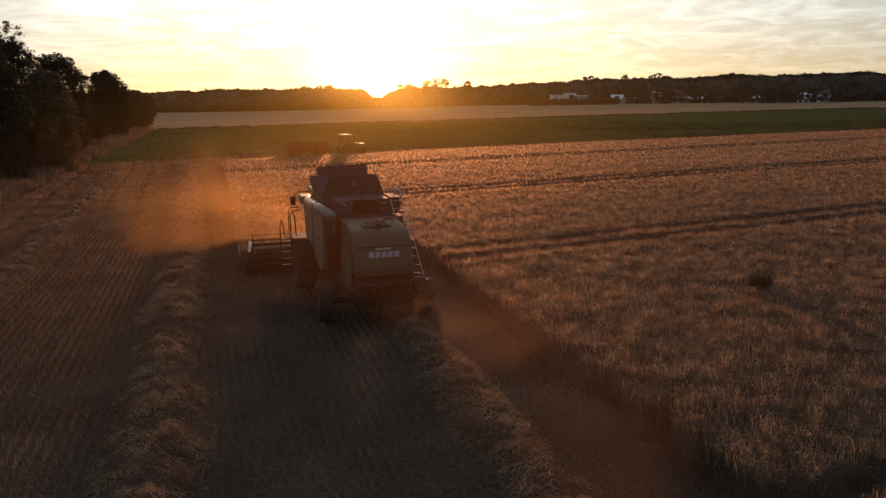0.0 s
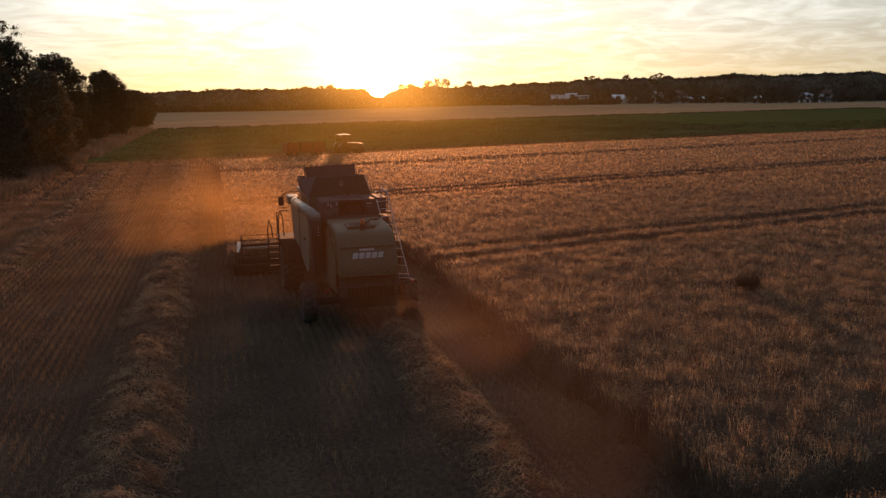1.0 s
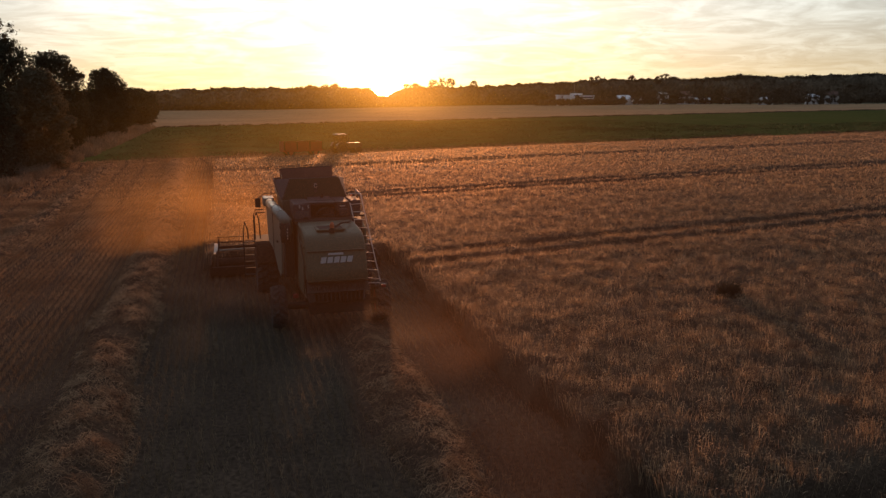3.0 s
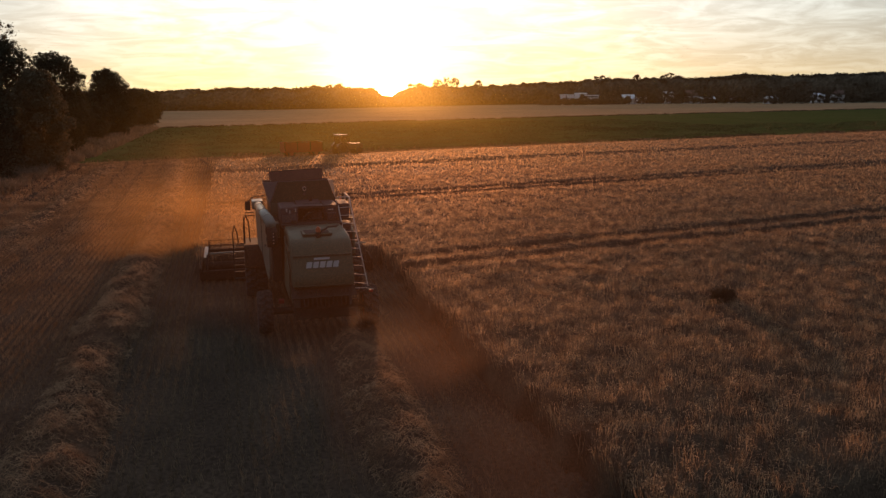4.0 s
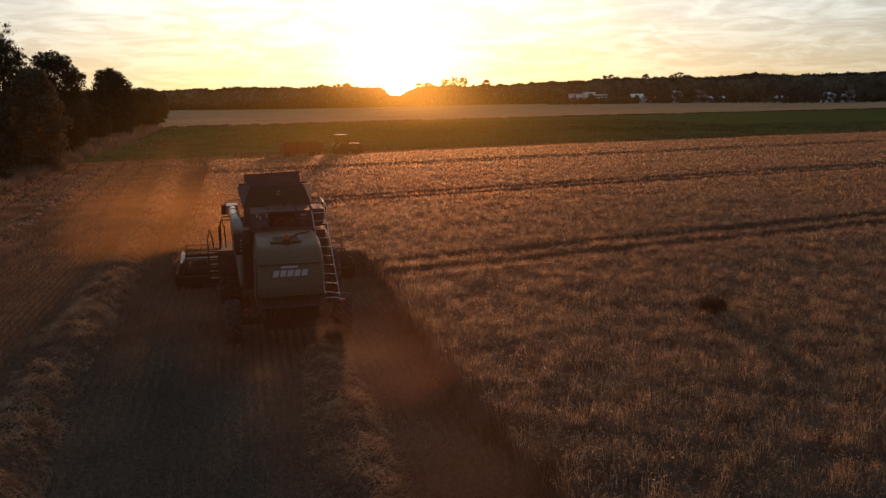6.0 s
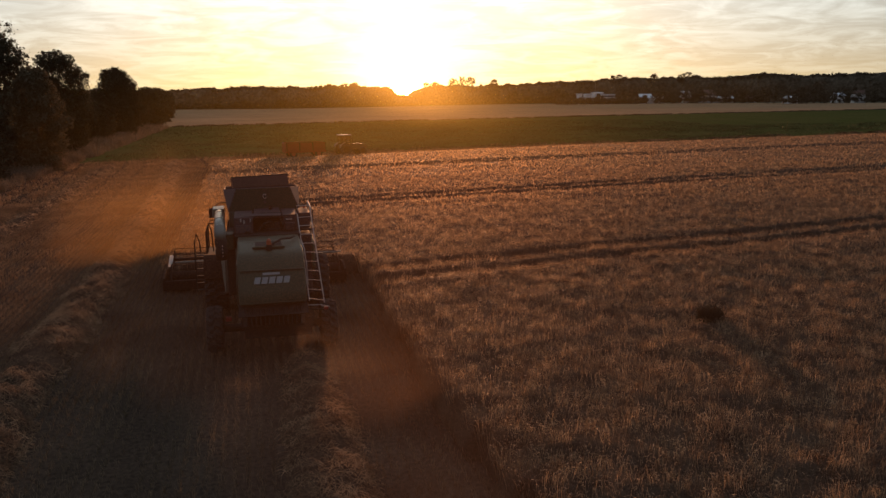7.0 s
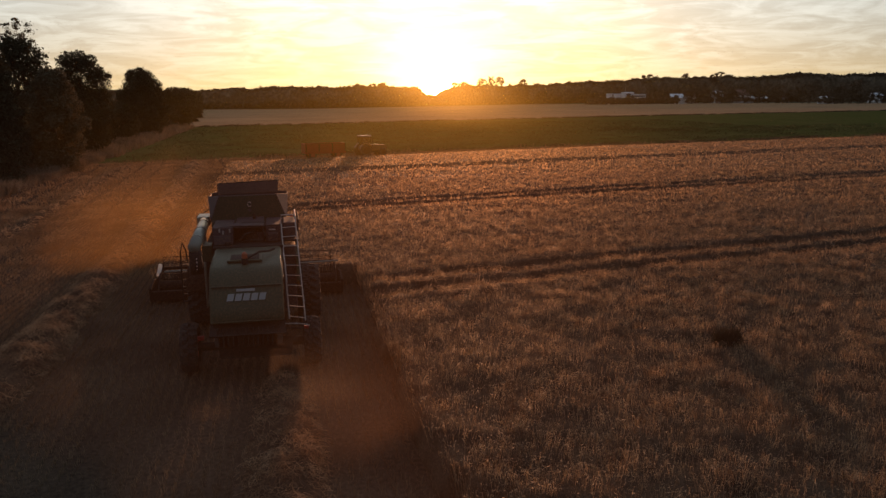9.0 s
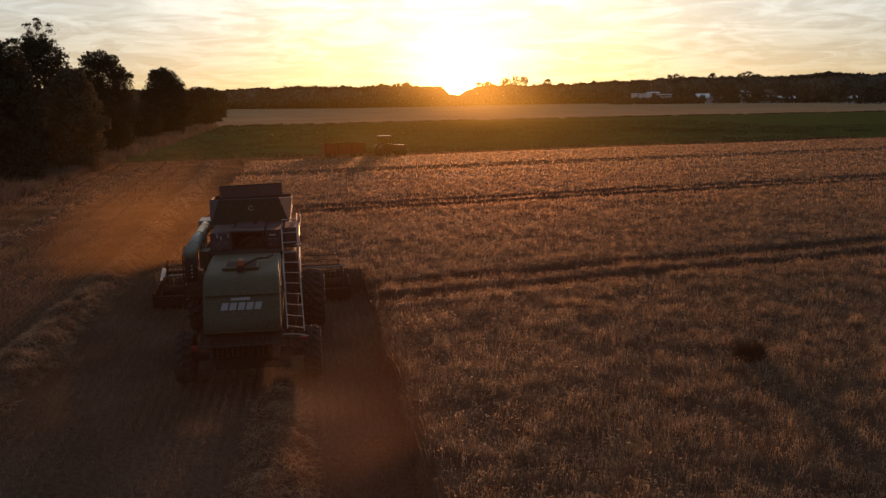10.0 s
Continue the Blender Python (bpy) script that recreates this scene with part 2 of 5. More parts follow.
def tube(bm, pts, r, n=8):
    """A round bar along points; r may be one radius or one for each point."""
    pts = [Vector(p) for p in pts]
    rs = r if isinstance(r, (list, tuple)) else [r] * len(pts)
    rings = []
    for i, p in enumerate(pts):
        d = (pts[min(i + 1, len(pts) - 1)] - pts[max(i - 1, 0)]).normalized()
        s = d.cross(Vector((0, 0, 1)) if abs(d.z) < 0.95 else Vector((1, 0, 0))).normalized()
        u = s.cross(d)
        rings.append([bm.verts.new(p + (s * math.cos(2 * math.pi * k / n) + u * math.sin(2 * math.pi * k / n)) * rs[i]) for k in range(n)])
    for a, b in zip(rings, rings[1:]):
        for k in range(n):
            bm.faces.new((a[k], a[(k + 1) % n], b[(k + 1) % n], b[k]))
    bm.faces.new(rings[0][::-1])
    bm.faces.new(rings[-1])
    return bm


def bar(pts, r, n=8):
    return tube(bmesh.new(), pts, r, n)


def plate(corners, thick):
    """A flat sheet with thickness through corner points in order."""
    bm = bmesh.new()
    c = [Vector(p) for p in corners]
    nrm = (c[1] - c[0]).cross(c[2] - c[0]).normalized() * thick
    a, b = [bm.verts.new(p) for p in c], [bm.verts.new(p + nrm) for p in c]
    bm.faces.new(a)
    bm.faces.new(b[::-1])
    for i in range(len(c)):
        bm.faces.new((a[i], a[(i + 1) % len(c)], b[(i + 1) % len(c)], b[i]))
    return bm


def lathe_x(bm, profile, centre, n=32):
    """A (x, r) outline turned round an axle along x."""
    cx, cy, cz = centre
    rings = [[bm.verts.new((cx + x, cy + r * math.cos(2 * math.pi * k / n), cz + r * math.sin(2 * math.pi * k / n))) for k in range(n)] for x, r in profile]
    for a, b in zip(rings, rings[1:]):
        for k in range(n):
            bm.faces.new((a[k], a[(k + 1) % n], b[(k + 1) % n], b[k]))
    bm.faces.new(rings[0][::-1])
    bm.faces.new(rings[-1])
    return bm


def wheel(parent, centre, radius, width, rim_mat, lugs=20):
    """Tractor-type wheel on an axle along x: lugged tyre, dished rim, hub."""
    holder = new("wheel")
    holder.parent = parent
    w, r = width / 2, radius
    cx, cy, cz = centre
    bm, n, rings = bmesh.new(), lugs * 4, []
    for x, q in [(-0.7, 0.55), (-1.0, 0.66), (-1.02, 0.82), (-0.98, 0.92), (-0.6, 0.99), (-0.1, 1.0), (0.1, 1.0), (0.6, 0.99), (0.98, 0.92), (1.02, 0.82), (1.0, 0.66), (0.7, 0.55)]:
        ring = []
        for k in range(n):
            lug = (k + int(round(5 * abs(x))) + (2 if x > 0 else 0)) % 4 < 2
            rr = r * q * (1.0 if lug or q < 0.9 else 0.925)
            a = 2 * math.pi * k / n
            ring.append(bm.verts.new((cx + x * w, cy + rr * math.cos(a), cz + rr * math.sin(a))))
        rings.append(ring)
    for p, q in zip(rings, rings[1:]):
        for k in range(n):
            bm.faces.new((p[k], p[(k + 1) % n], q[(k + 1) % n], q[k]))
    part("tyre", bm, M["rubber"], holder, "dusty black lugged tyre")
    bm = lathe_x(bmesh.new(), [(-w * 0.72, r * 0.56), (-w * 0.74, r * 0.5), (-w * 0.3, r * 0.44), (-w * 0.2, r * 0.18), (-w * 0.45, r * 0.14), (-w * 0.45, 0.02), (w * 0.45, 0.02), (w * 0.45, r * 0.14), (w * 0.2, r * 0.18), (w * 0.3, r * 0.44), (w * 0.74, r * 0.5), (w * 0.72, r * 0.56)], centre, 28)
    part("rim", bm, rim_mat, holder)
    return holder


# smooth lattice noise on the plan
LATTICE = rng.random((128, 128))


def plan_noise(x, y, size):
    u, v = np.asarray(x) / size, np.asarray(y) / size
    i, j = np.floor(u).astype(int), np.floor(v).astype(int)
    a, b = u - i, v - j
    a, b = a * a * (3 - 2 * a), b * b * (3 - 2 * b)
    g = lambda p, q: LATTICE[p % 128, q % 128]
    return (g(i, j) * (1 - a) + g(i + 1, j) * a) * (1 - b) + (g(i, j + 1) * (1 - a) + g(i + 1, j + 1) * a) * b


# ---- ground: one sheet to the horizon ----
CUT_X, CUT_LEFT, HEAD_Y = 3.95, -4.2, 9.6        # edge of the standing crop, its other edge ahead, the cutting front


def crop_end(x):
    return 70.0 + 0.27 * np.asarray(x) - 0.0004 * np.asarray(x) ** 2


def headland_end(x):
    return 84.5 + 0.235 * np.asarray(x) - 0.0003 * np.asarray(x) ** 2


def grass_end(x):
    return 214 + 0.36 * np.asarray(x) - 0.0002 * np.asarray(x) ** 2


def build_ground():
    xs = np.array([-4400, -1500, -500, -150, -60, -31.5, -20, -4, 10, 30, 60, 100, 150, 220, 320, 480, 700, 1500, 4400.0])
    near, mid = headland_end(np.clip(xs, -30, 220)), grass_end(np.clip(xs, -30, 700))
    far = np.interp(xs, [-60, 30, 234, 400, 490, 700], [560, 545, 690, 690, 545, 470])
    rows = [np.full_like(xs, -4400), np.full_like(xs, -60), near, mid, far, np.full_like(xs, 4400)]
    me = bpy.data.meshes.new("ground")
    bm = bmesh.new()
    grid = [[bm.verts.new((x, y, 0)) for x, y in zip(xs, r)] for r in rows]
    for r, slot in enumerate((0, 0, 1, 2, 3)):
        for c in range(len(xs) - 1):
            f = bm.faces.new((grid[r][c], grid[r][c + 1], grid[r + 1][c + 1], grid[r + 1][c]))
            f.material_index = slot
    bm.to_mesh(me)
    bm.free()
    for k in ("soil", "meadow", "far_stubble", "land"):
        me.materials.append(M[k])
    tagged(new("ground", me), "flat farmland of stubble, green meadow and a pale harvested field", "ground", kind="structure")


build_ground()
bm = bmesh.new()
solid(bm, -35.5, -31.5, -60, 300, -0.2, 0.03)
tagged(part("road", bm, M["asphalt"]), "narrow grey asphalt country road behind the tree row", "road", kind="structure")


# ---- standing crop ----
TRAMLINES = [(-17.5, 0.17), (6.2, 0.17), (29.5, 0.18), (55.0, 0.2)]     # height of each pair of wheel tracks at x = 4.6, and its slope


def track_depth(x, y):
    """1 in the wheel tracks of the sprayer lanes, 0 elsewhere."""
    d = np.zeros(np.broadcast(x, y).shape)
    for y0, slope in TRAMLINES:
        off = y - (y0 + slope * (x - 4.6) + 0.5 * (plan_noise(x, y, 7.0) - 0.5))
        for side in (-1.15, 1.0):
            d = np.maximum(d, np.clip(1.9 - np.abs(off - side) / np.interp(y, [8, 40], [0.30, 0.5]), 0, 1))
    return d


def standing(x, y):
    """Where the crop still stands."""
    ragged = 0.25 * (plan_noise(x, y, 1.3) - 0.5)
    right = (x > CUT_X + ragged)
    ahead = (x > CUT_LEFT + ragged) & (y > HEAD_Y)
    return (right | ahead) & (y < crop_end(x) + ragged)


def crop_height(x, y):
    """Lodged and standing clumps: tall tufts catch the low sun, hollows stay in their shade."""
    u, v = 0.8 * x + 0.6 * y, -0.6 * x + 0.8 * y
    near = np.interp(y, [-10, 6, 22, 50], [1.0, 0.8, 0.55, 0.35])
    form = 0.5 * plan_noise(u + 40, v, 0.7) + 0.5 * plan_noise(u + 3, v + 60, 0.3)
    wide = plan_noise(u + 11, v + 17, 3.7) - 0.5
    tuft = np.clip(2.2 * form - 0.68 + 0.3 * wide, 0, 1)
    h = 0.74 + 0.05 * plan_noise(x, y, 9.0) + near * 0.20 * tuft
    return h * (1 - np.interp(y, [0, 16, 40, 70], [0.85, 0.6, 0.33, 0.22]) * track_depth(x, y))


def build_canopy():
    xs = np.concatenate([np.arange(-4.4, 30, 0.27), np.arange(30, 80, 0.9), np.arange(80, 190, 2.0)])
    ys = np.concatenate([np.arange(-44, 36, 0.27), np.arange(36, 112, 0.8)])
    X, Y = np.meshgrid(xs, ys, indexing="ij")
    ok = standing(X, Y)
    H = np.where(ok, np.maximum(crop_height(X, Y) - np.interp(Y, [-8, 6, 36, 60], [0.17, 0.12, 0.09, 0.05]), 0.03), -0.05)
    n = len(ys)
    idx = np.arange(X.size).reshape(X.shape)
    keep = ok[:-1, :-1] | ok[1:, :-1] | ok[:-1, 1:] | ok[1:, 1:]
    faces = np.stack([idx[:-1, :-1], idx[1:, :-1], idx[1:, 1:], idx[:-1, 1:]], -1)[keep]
    # closed sheet of stalks, its shade put into the colour
    ob = mesh_object("crop_shade_sheet", np.stack([X, Y, H], -1).reshape(-1, 3), faces, M["canopy"])
    tagged(ob, "stalk mass under the ripe grain, coloured dark as shade, rutted by tractor tracks", "grain field", kind="stuff")


def blades(x, y, z0, h, w, lean, ear=None, ear_w=None, bend=0.25):
    """Stalks as narrow leaning strips, each with a nodding ear where wanted. Returns vertices and quads."""
    n = len(x)
    yaw = rng.random(n) * np.pi
    ang = rng.random(n) * 2 * np.pi
    base = np.stack([x, y, z0], -1)
    top = base + np.stack([np.cos(ang) * lean * h, np.sin(ang) * lean * h, h], -1)
    side = np.stack([np.cos(yaw), np.sin(yaw), np.zeros(n)], -1)
    s = side * w[:, None] / 2
    V, Q = [base - s, base + s, top + s * 0.5, top - s * 0.5], [(0, 1, 2, 3)]
    if ear is not None:
        fall = np.stack([np.cos(ang) * ear * 0.6, np.sin(ang) * ear * 0.6, ear * (0.55 - bend - 0.6 * rng.random(n))], -1)
        se = side * ear_w[:, None] / 2
        V += [top - fall * 0.05, top + fall * 0.4 + se, top + fall, top + fall * 0.4 - se]
        Q += [(4, 5, 6, 7)]
    k = len(V)
    F = (np.arange(n)[:, None, None] * k + np.array(Q)[None]).reshape(-1, 4)
    return np.stack(V, 1).reshape(-1, 3), F


def scatter(x0, x1, y0, y1, density):
    n = int((x1 - x0) * (y1 - y0) * density)
    return rng.uniform(x0, x1, n), rng.uniform(y0, y1, n)


def build_crop():
    zones = [    # x from, to, y from, to, stalks per square metre, stalk width, ear length, ear width
        (3.7, 24, -22, -3, 300, 0.008, 0.11, 0.020),
        (3.7, 24, -3, 13, 300, 0.009, 0.12, 0.022),
        (3.7, 26, -44, -22, 40, 0.03, 0, 0),
        (24, 36, -14, 13, 150, 0.012, 0.16, 0.032),
        (3.7, 36, 13, 24, 160, 0.014, 0.14, 0.036),
        (-4.4, 3.7, 9.4, 24, 120, 0.014, 0.14, 0.036),
        (-4.4, 56, 24, 46, 72, 0.032, 0, 0),
        (36, 58, -4, 24, 72, 0.035, 0, 0),
        (-4.4, 130, 46, 108, 24, 0.075, 0, 0),
        (56, 130, 8, 46, 22, 0.10, 0, 0),
    ]
    V, F, base = [], [], 0
    for x0, x1, y0, y1, dens, w, ear, ear_w in zones:
        x, y = scatter(x0, x1, y0, y1, dens)
        patch = 0.6 * plan_noise(x + 9, y / 1.9 + 5, 1.0) + 0.4 * plan_noise(x, y / 1.6 + 25, 0.42)
        ok = standing(x, y) & (rng.random(len(x)) > 1.1 * track_depth(x, y))
        ok &= rng.random(len(x)) < np.clip(2.2 * patch - 0.3, np.interp(y, [-16, 2], [0.33, 0.5]), 1)
        x, y = x[ok], y[ok]
        n = len(x)
        h = crop_height(x, y) * (1.0 + np.interp(y, [-8, 12, 30], [0.12, 0.16, 0.18]) * (rng.random(n) - 0.45)) + np.interp(y, [-4, 14, 40], [0.0, 0.02, 0.03])
        h += 0.10 * (rng.random(n) < 0.08) * rng.random(n)
        edge = (np.abs(x - CUT_X) < 0.5) | (np.abs(y - HEAD_Y) < 0.5)
        z0 = np.where(edge, 0.0, np.maximum(h - 0.55, 0.0))
        wide, lean = np.full(n, w) * (0.7 + 0.6 * rng.random(n)), 0.12 + 0.25 * rng.random(n)
        if ear:
            v, f = blades(x, y, z0, h - z0, wide, lean, np.full(n, ear) * (0.7 + 0.6 * rng.random(n)), np.full(n, ear_w))
        else:
            v, f = blades(x, y, z0 + 0.2, h - z0 - 0.2, wide, lean * 2)
        V.append(v)
        F.append(f + base)
        base += len(v)
    ob = mesh_object("standing_grain", np.concatenate(V), np.concatenate(F), M["ear"])
    tagged(ob, "ripe golden grain standing in an uncut field", "grain field", kind="stuff")


build_canopy()
build_crop()


# ---- stubble, straw rows ----
def row_x(centre, y):
    return centre - 0.00038 * np.maximum(y, 0) ** 2 + 0.35 * (plan_noise(np.full_like(y, centre), y, 9.0) - 0.5)


ROWS = [(-6.7, 1.75, -40, 76, 1.15), (-14.3, 1.7, -40, 74, 0.55), (0.85, 1.5, -40, -2.2, 0.9), (-21.0, 1.6, 20, 70, 0.5)]   # middle, width, from, to, fullness


def build_stubble():
    V, F, base = [], [], 0
    for x0, x1, y0, y1, dens, w in [(-13, 4.1, -24, -4, 210, 0.010), (-13, 4.1, -4, 12, 290, 0.012), (-24, 4.1, 12, 40, 240, 0.018), (-24, 60, 40, 96, 40, 0.055), (-24, -13, -24, 12, 190, 0.013), (-24, 4.1, -44, -24, 30, 0.03)]:
        x, y = scatter(x0, x1, y0, y1, dens)
        x = np.round(x / 0.27) * 0.27 + rng.normal(0, 0.046, len(x)) + 0.05 * (plan_noise(x, y, 6) - 0.5)
        rut = np.zeros(len(x))
        for c in (-3.3, -10.2, -12.3, -17.2, -19.4):
            rut = np.maximum(rut, np.clip(1.4 - np.abs(x - c - 0.6 * (plan_noise(x * 0 + c, y, 14) - 0.5) + 0.0004 * np.maximum(y, 0) ** 2) / 0.30, 0, 1))
        ok = ~standing(x, y) & (y < headland_end(x)) & (rng.random(len(x)) > 0.75 * rut) & (rng.random(len(x)) < 0.35 + plan_noise(x, y, 1.9))
        x, y = x[ok], y[ok]
        n = len(x)
        v, f = blades(x, y, np.zeros(n), (0.07 + 0.10 * rng.random(n)) * np.interp(y, [-4, 20], [0.9, 1.15]), np.full(n, w), 0.2 + 0.4 * rng.random(n))
        V.append(v)
        F.append(f + base)
        base += len(v)
    tagged(mesh_object("stubble", np.concatenate(V), np.concatenate(F), M["stub"]), "short cut straw stubble in drilled rows", "stubble", kind="stuff")


def heap(u, y):
    """Height of a straw row across (u from -1 to 1) and along it."""
    skew = y + 0.35 * u
    return np.clip(1 - u ** 2, 0, 1) * (0.14 + 0.22 * plan_noise(u * 0.9 + 20, skew, 0.62) + 0.13 * plan_noise(u * 1.3, skew + 50, 0.27))


def build_straw_row(centre, width, y0, y1, full):
    ys, us = np.arange(y0, y1, 0.22), np.linspace(-1.1, 1.1, 15)
    Y, U = np.meshgrid(ys, us, indexing="ij")
    X = row_x(centre, Y) + U * width / 2 * (0.8 + 0.45 * plan_noise(Y * 0, Y, 1.6))
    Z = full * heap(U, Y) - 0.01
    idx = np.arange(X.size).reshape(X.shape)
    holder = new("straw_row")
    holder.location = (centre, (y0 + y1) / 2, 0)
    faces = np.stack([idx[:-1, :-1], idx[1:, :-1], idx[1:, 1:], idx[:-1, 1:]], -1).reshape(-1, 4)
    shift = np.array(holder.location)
    # heap takes the shade-dark straw colour, loose strands the light one
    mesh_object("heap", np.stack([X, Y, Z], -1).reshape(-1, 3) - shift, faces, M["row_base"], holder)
    near_len = max(0.0, min(y1, 26) - y0)
    n_near, n_far = int(near_len * width * 330 * full), int((y1 - y0 - near_len) * width * 50 * full)
    y = np.concatenate([rng.uniform(y0, y0 + near_len, n_near), rng.uniform(y0 + near_len, max(y1, y0 + near_len), max(n_far, 0))])
    wide = np.concatenate([np.full(n_near, 0.0095), np.full(max(n_far, 0), 0.05)])
    n = len(y)
    u = rng.uniform(-1.15, 1.15, n)
    x = row_x(centre, y) + u * width / 2 * (0.8 + 0.45 * plan_noise(y * 0, y, 1.6))
    z = np.maximum(full * heap(u, y), 0) + 0.02 + 0.16 * rng.random(n) ** 2
    ang = rng.normal(-0.2, 0.85, n)
    length = 0.12 + 0.26 * rng.random(n)
    d = np.stack([np.cos(ang), np.sin(ang), rng.normal(0, 0.28, n)], -1) * length[:, None]
    s = np.stack([-np.sin(ang), np.cos(ang), np.zeros(n) + 0.5], -1) * wide[:, None] / 2
    p = np.stack([x, y, z], -1)
    crest = plan_noise(u * 0.7 + 20, y + 0.35 * u, 0.62) > rng.uniform(0.1, 0.65, n)
    p, d, s, n = p[crest], d[crest], s[crest], int(crest.sum())
    sag = np.stack([np.zeros(n), np.zeros(n), 0.05 + 0.07 * rng.random(n)], -1)
    V = np.stack([p - d / 2 - s - sag, p - d / 2 + s - sag, p - s, p + s, p + d / 2 - s - sag, p + d / 2 + s - sag], 1)
    V[:, :, 2] = np.maximum(V[:, :, 2], 0.005)
    F = (np.arange(n)[:, None, None] * 6 + np.array([(0, 1, 3, 2), (2, 3, 5, 4)])[None]).reshape(-1, 4)
    mesh_object("loose_straw", V.reshape(-1, 3) - shift, F, M["straw"], holder)
    tagged(holder, "long heaped row of loose golden straw on the stubble", "straw row", group="straw rows", kind="stuff")


build_stubble()
for row in ROWS:
    build_straw_row(*row)


# ---- verge and meadow ----
def build_tufts(name, areas, mat, label, category):
    V, F, base = [], [], 0
    for x0, x1, y0, y1, dens, h, w, rule in areas:
        x, y = scatter(x0, x1, y0, y1, dens)
        ok = rng.random(len(x)) < 1.7 * plan_noise(x, y, 3.1) - 0.25
        if rule:
            ok &= rule(x, y)
        x, y = x[ok], y[ok]
        n = len(x)
        hh = h * (0.5 + plan_noise(x, y, 2.0)) * (0.6 + 0.6 * rng.random(n))
        v, f = blades(x, y, np.zeros(n), hh, np.full(n, w), 0.25 + 0.4 * rng.random(n))
        V.append(v)
        F.append(f + base)
        base += len(v)
    tagged(mesh_object(name, np.concatenate(V), np.concatenate(F), mat), label, category, kind="stuff")


build_tufts("dry_verge_grass", [
    (-27, -20.5, 20, 90, 70, 0.9, 0.04, None),
    (-29, -20, 90, 200, 14, 1.0, 0.08, None),
    (-20, 190, 76, 122, 10, 0.4, 0.07, lambda x, y: np.abs(y - headland_end(x)) < 0.9),
    (-30, 320, 200, 330, 5, 0.35, 0.25, lambda x, y: np.abs(y - grass_end(x)) < 1.6),
], M["weed"], "tall dry grass and weeds along the field edges", "grass")
build_tufts("ditch_weeds", [
    (-30, 320, 200, 330, 14, 0.32, 0.25, lambda x, y: np.abs(y - grass_end(x) + 0.5) < 1.0),
    (-20, 190, 76, 122, 26, 0.35, 0.09, lambda x, y: np.abs(y - headland_end(x) - 1.1) < 0.6),
], M["leaf"], "dark green weeds in a narrow ditch along the meadow", "weeds")
build_tufts("meadow_grass", [
    (-19, 70, 76, 130, 9, 0.13, 0.09, lambda x, y: y > headland_end(x) + 1),
    (70, 200, 92, 160, 4, 0.14, 0.16, lambda x, y: y > headland_end(x) + 1),
    (-22, 120, 130, 215, 2.5, 0.15, 0.2, lambda x, y: y < grass_end(x) - 2),
], M["grass"], "short green meadow grass beyond the grain", "grass")


# ---- trees ----
def leaf_cloud(centres, radii, per, size):
    """Many small leaves round clump centres."""
    c = np.repeat(np.asarray(centres), per, 0)
    r = np.repeat(np.asarray(radii), per)
    n = len(c)
    d = rng.normal(0, 1, (n, 3))
    d /= np.linalg.norm(d, axis=1)[:, None]
    p = c + d * (r * np.minimum(np.abs(rng.normal(0, 0.62, n)), 1.35))[:, None] * np.array([1, 1, 0.8])
    a = rng.normal(0, 1, (n, 3))
    a /= np.linalg.norm(a, axis=1)[:, None]
    b = np.cross(a, rng.normal(0, 1, (n, 3)))
    b /= np.linalg.norm(b, axis=1)[:, None]
    s = (size * (0.6 + 0.8 * rng.random(n)))[:, None]
    V = np.stack([p - a * s, p + b * s * 0.5, p + a * s, p - b * s * 0.5], 1).reshape(-1, 3)
    return V, np.arange(n * 4).reshape(-1, 4)


def leaf_shell(centres, radii, per, size):
    """Leaves crowded towards the outside of rounded lobes."""
    c = np.repeat(np.asarray(centres), per, 0)
    r = np.repeat(np.asarray(radii), per)
    n = len(c)
    d = rng.normal(0, 1, (n, 3))
    d /= np.linalg.norm(d, axis=1)[:, None]
    knob = 0.78 + 0.42 * plan_noise(4 * d[:, 0] + 3 * c[:, 0], 4 * d[:, 2] + 3 * c[:, 2] + 5 * d[:, 1], 0.8)
    p = c + d * (r * knob * (1 - 0.55 * rng.random(n) ** 2.2))[:, None] * np.array([1, 1, 0.85])
    a = rng.normal(0, 1, (n, 3)) + d * 0.8
    a[:, 2] -= 0.5
    a /= np.linalg.norm(a, axis=1)[:, None]
    b = np.cross(a, rng.normal(0, 1, (n, 3)))
    b /= np.linalg.norm(b, axis=1)[:, None]
    s = (size * (0.6 + 0.8 * rng.random(n)))[:, None]
    V = np.stack([p - a * s, p + b * s * 0.45, p + a * s, p - b * s * 0.45], 1).reshape(-1, 3)
    return V, np.arange(n * 4).reshape(-1, 4)


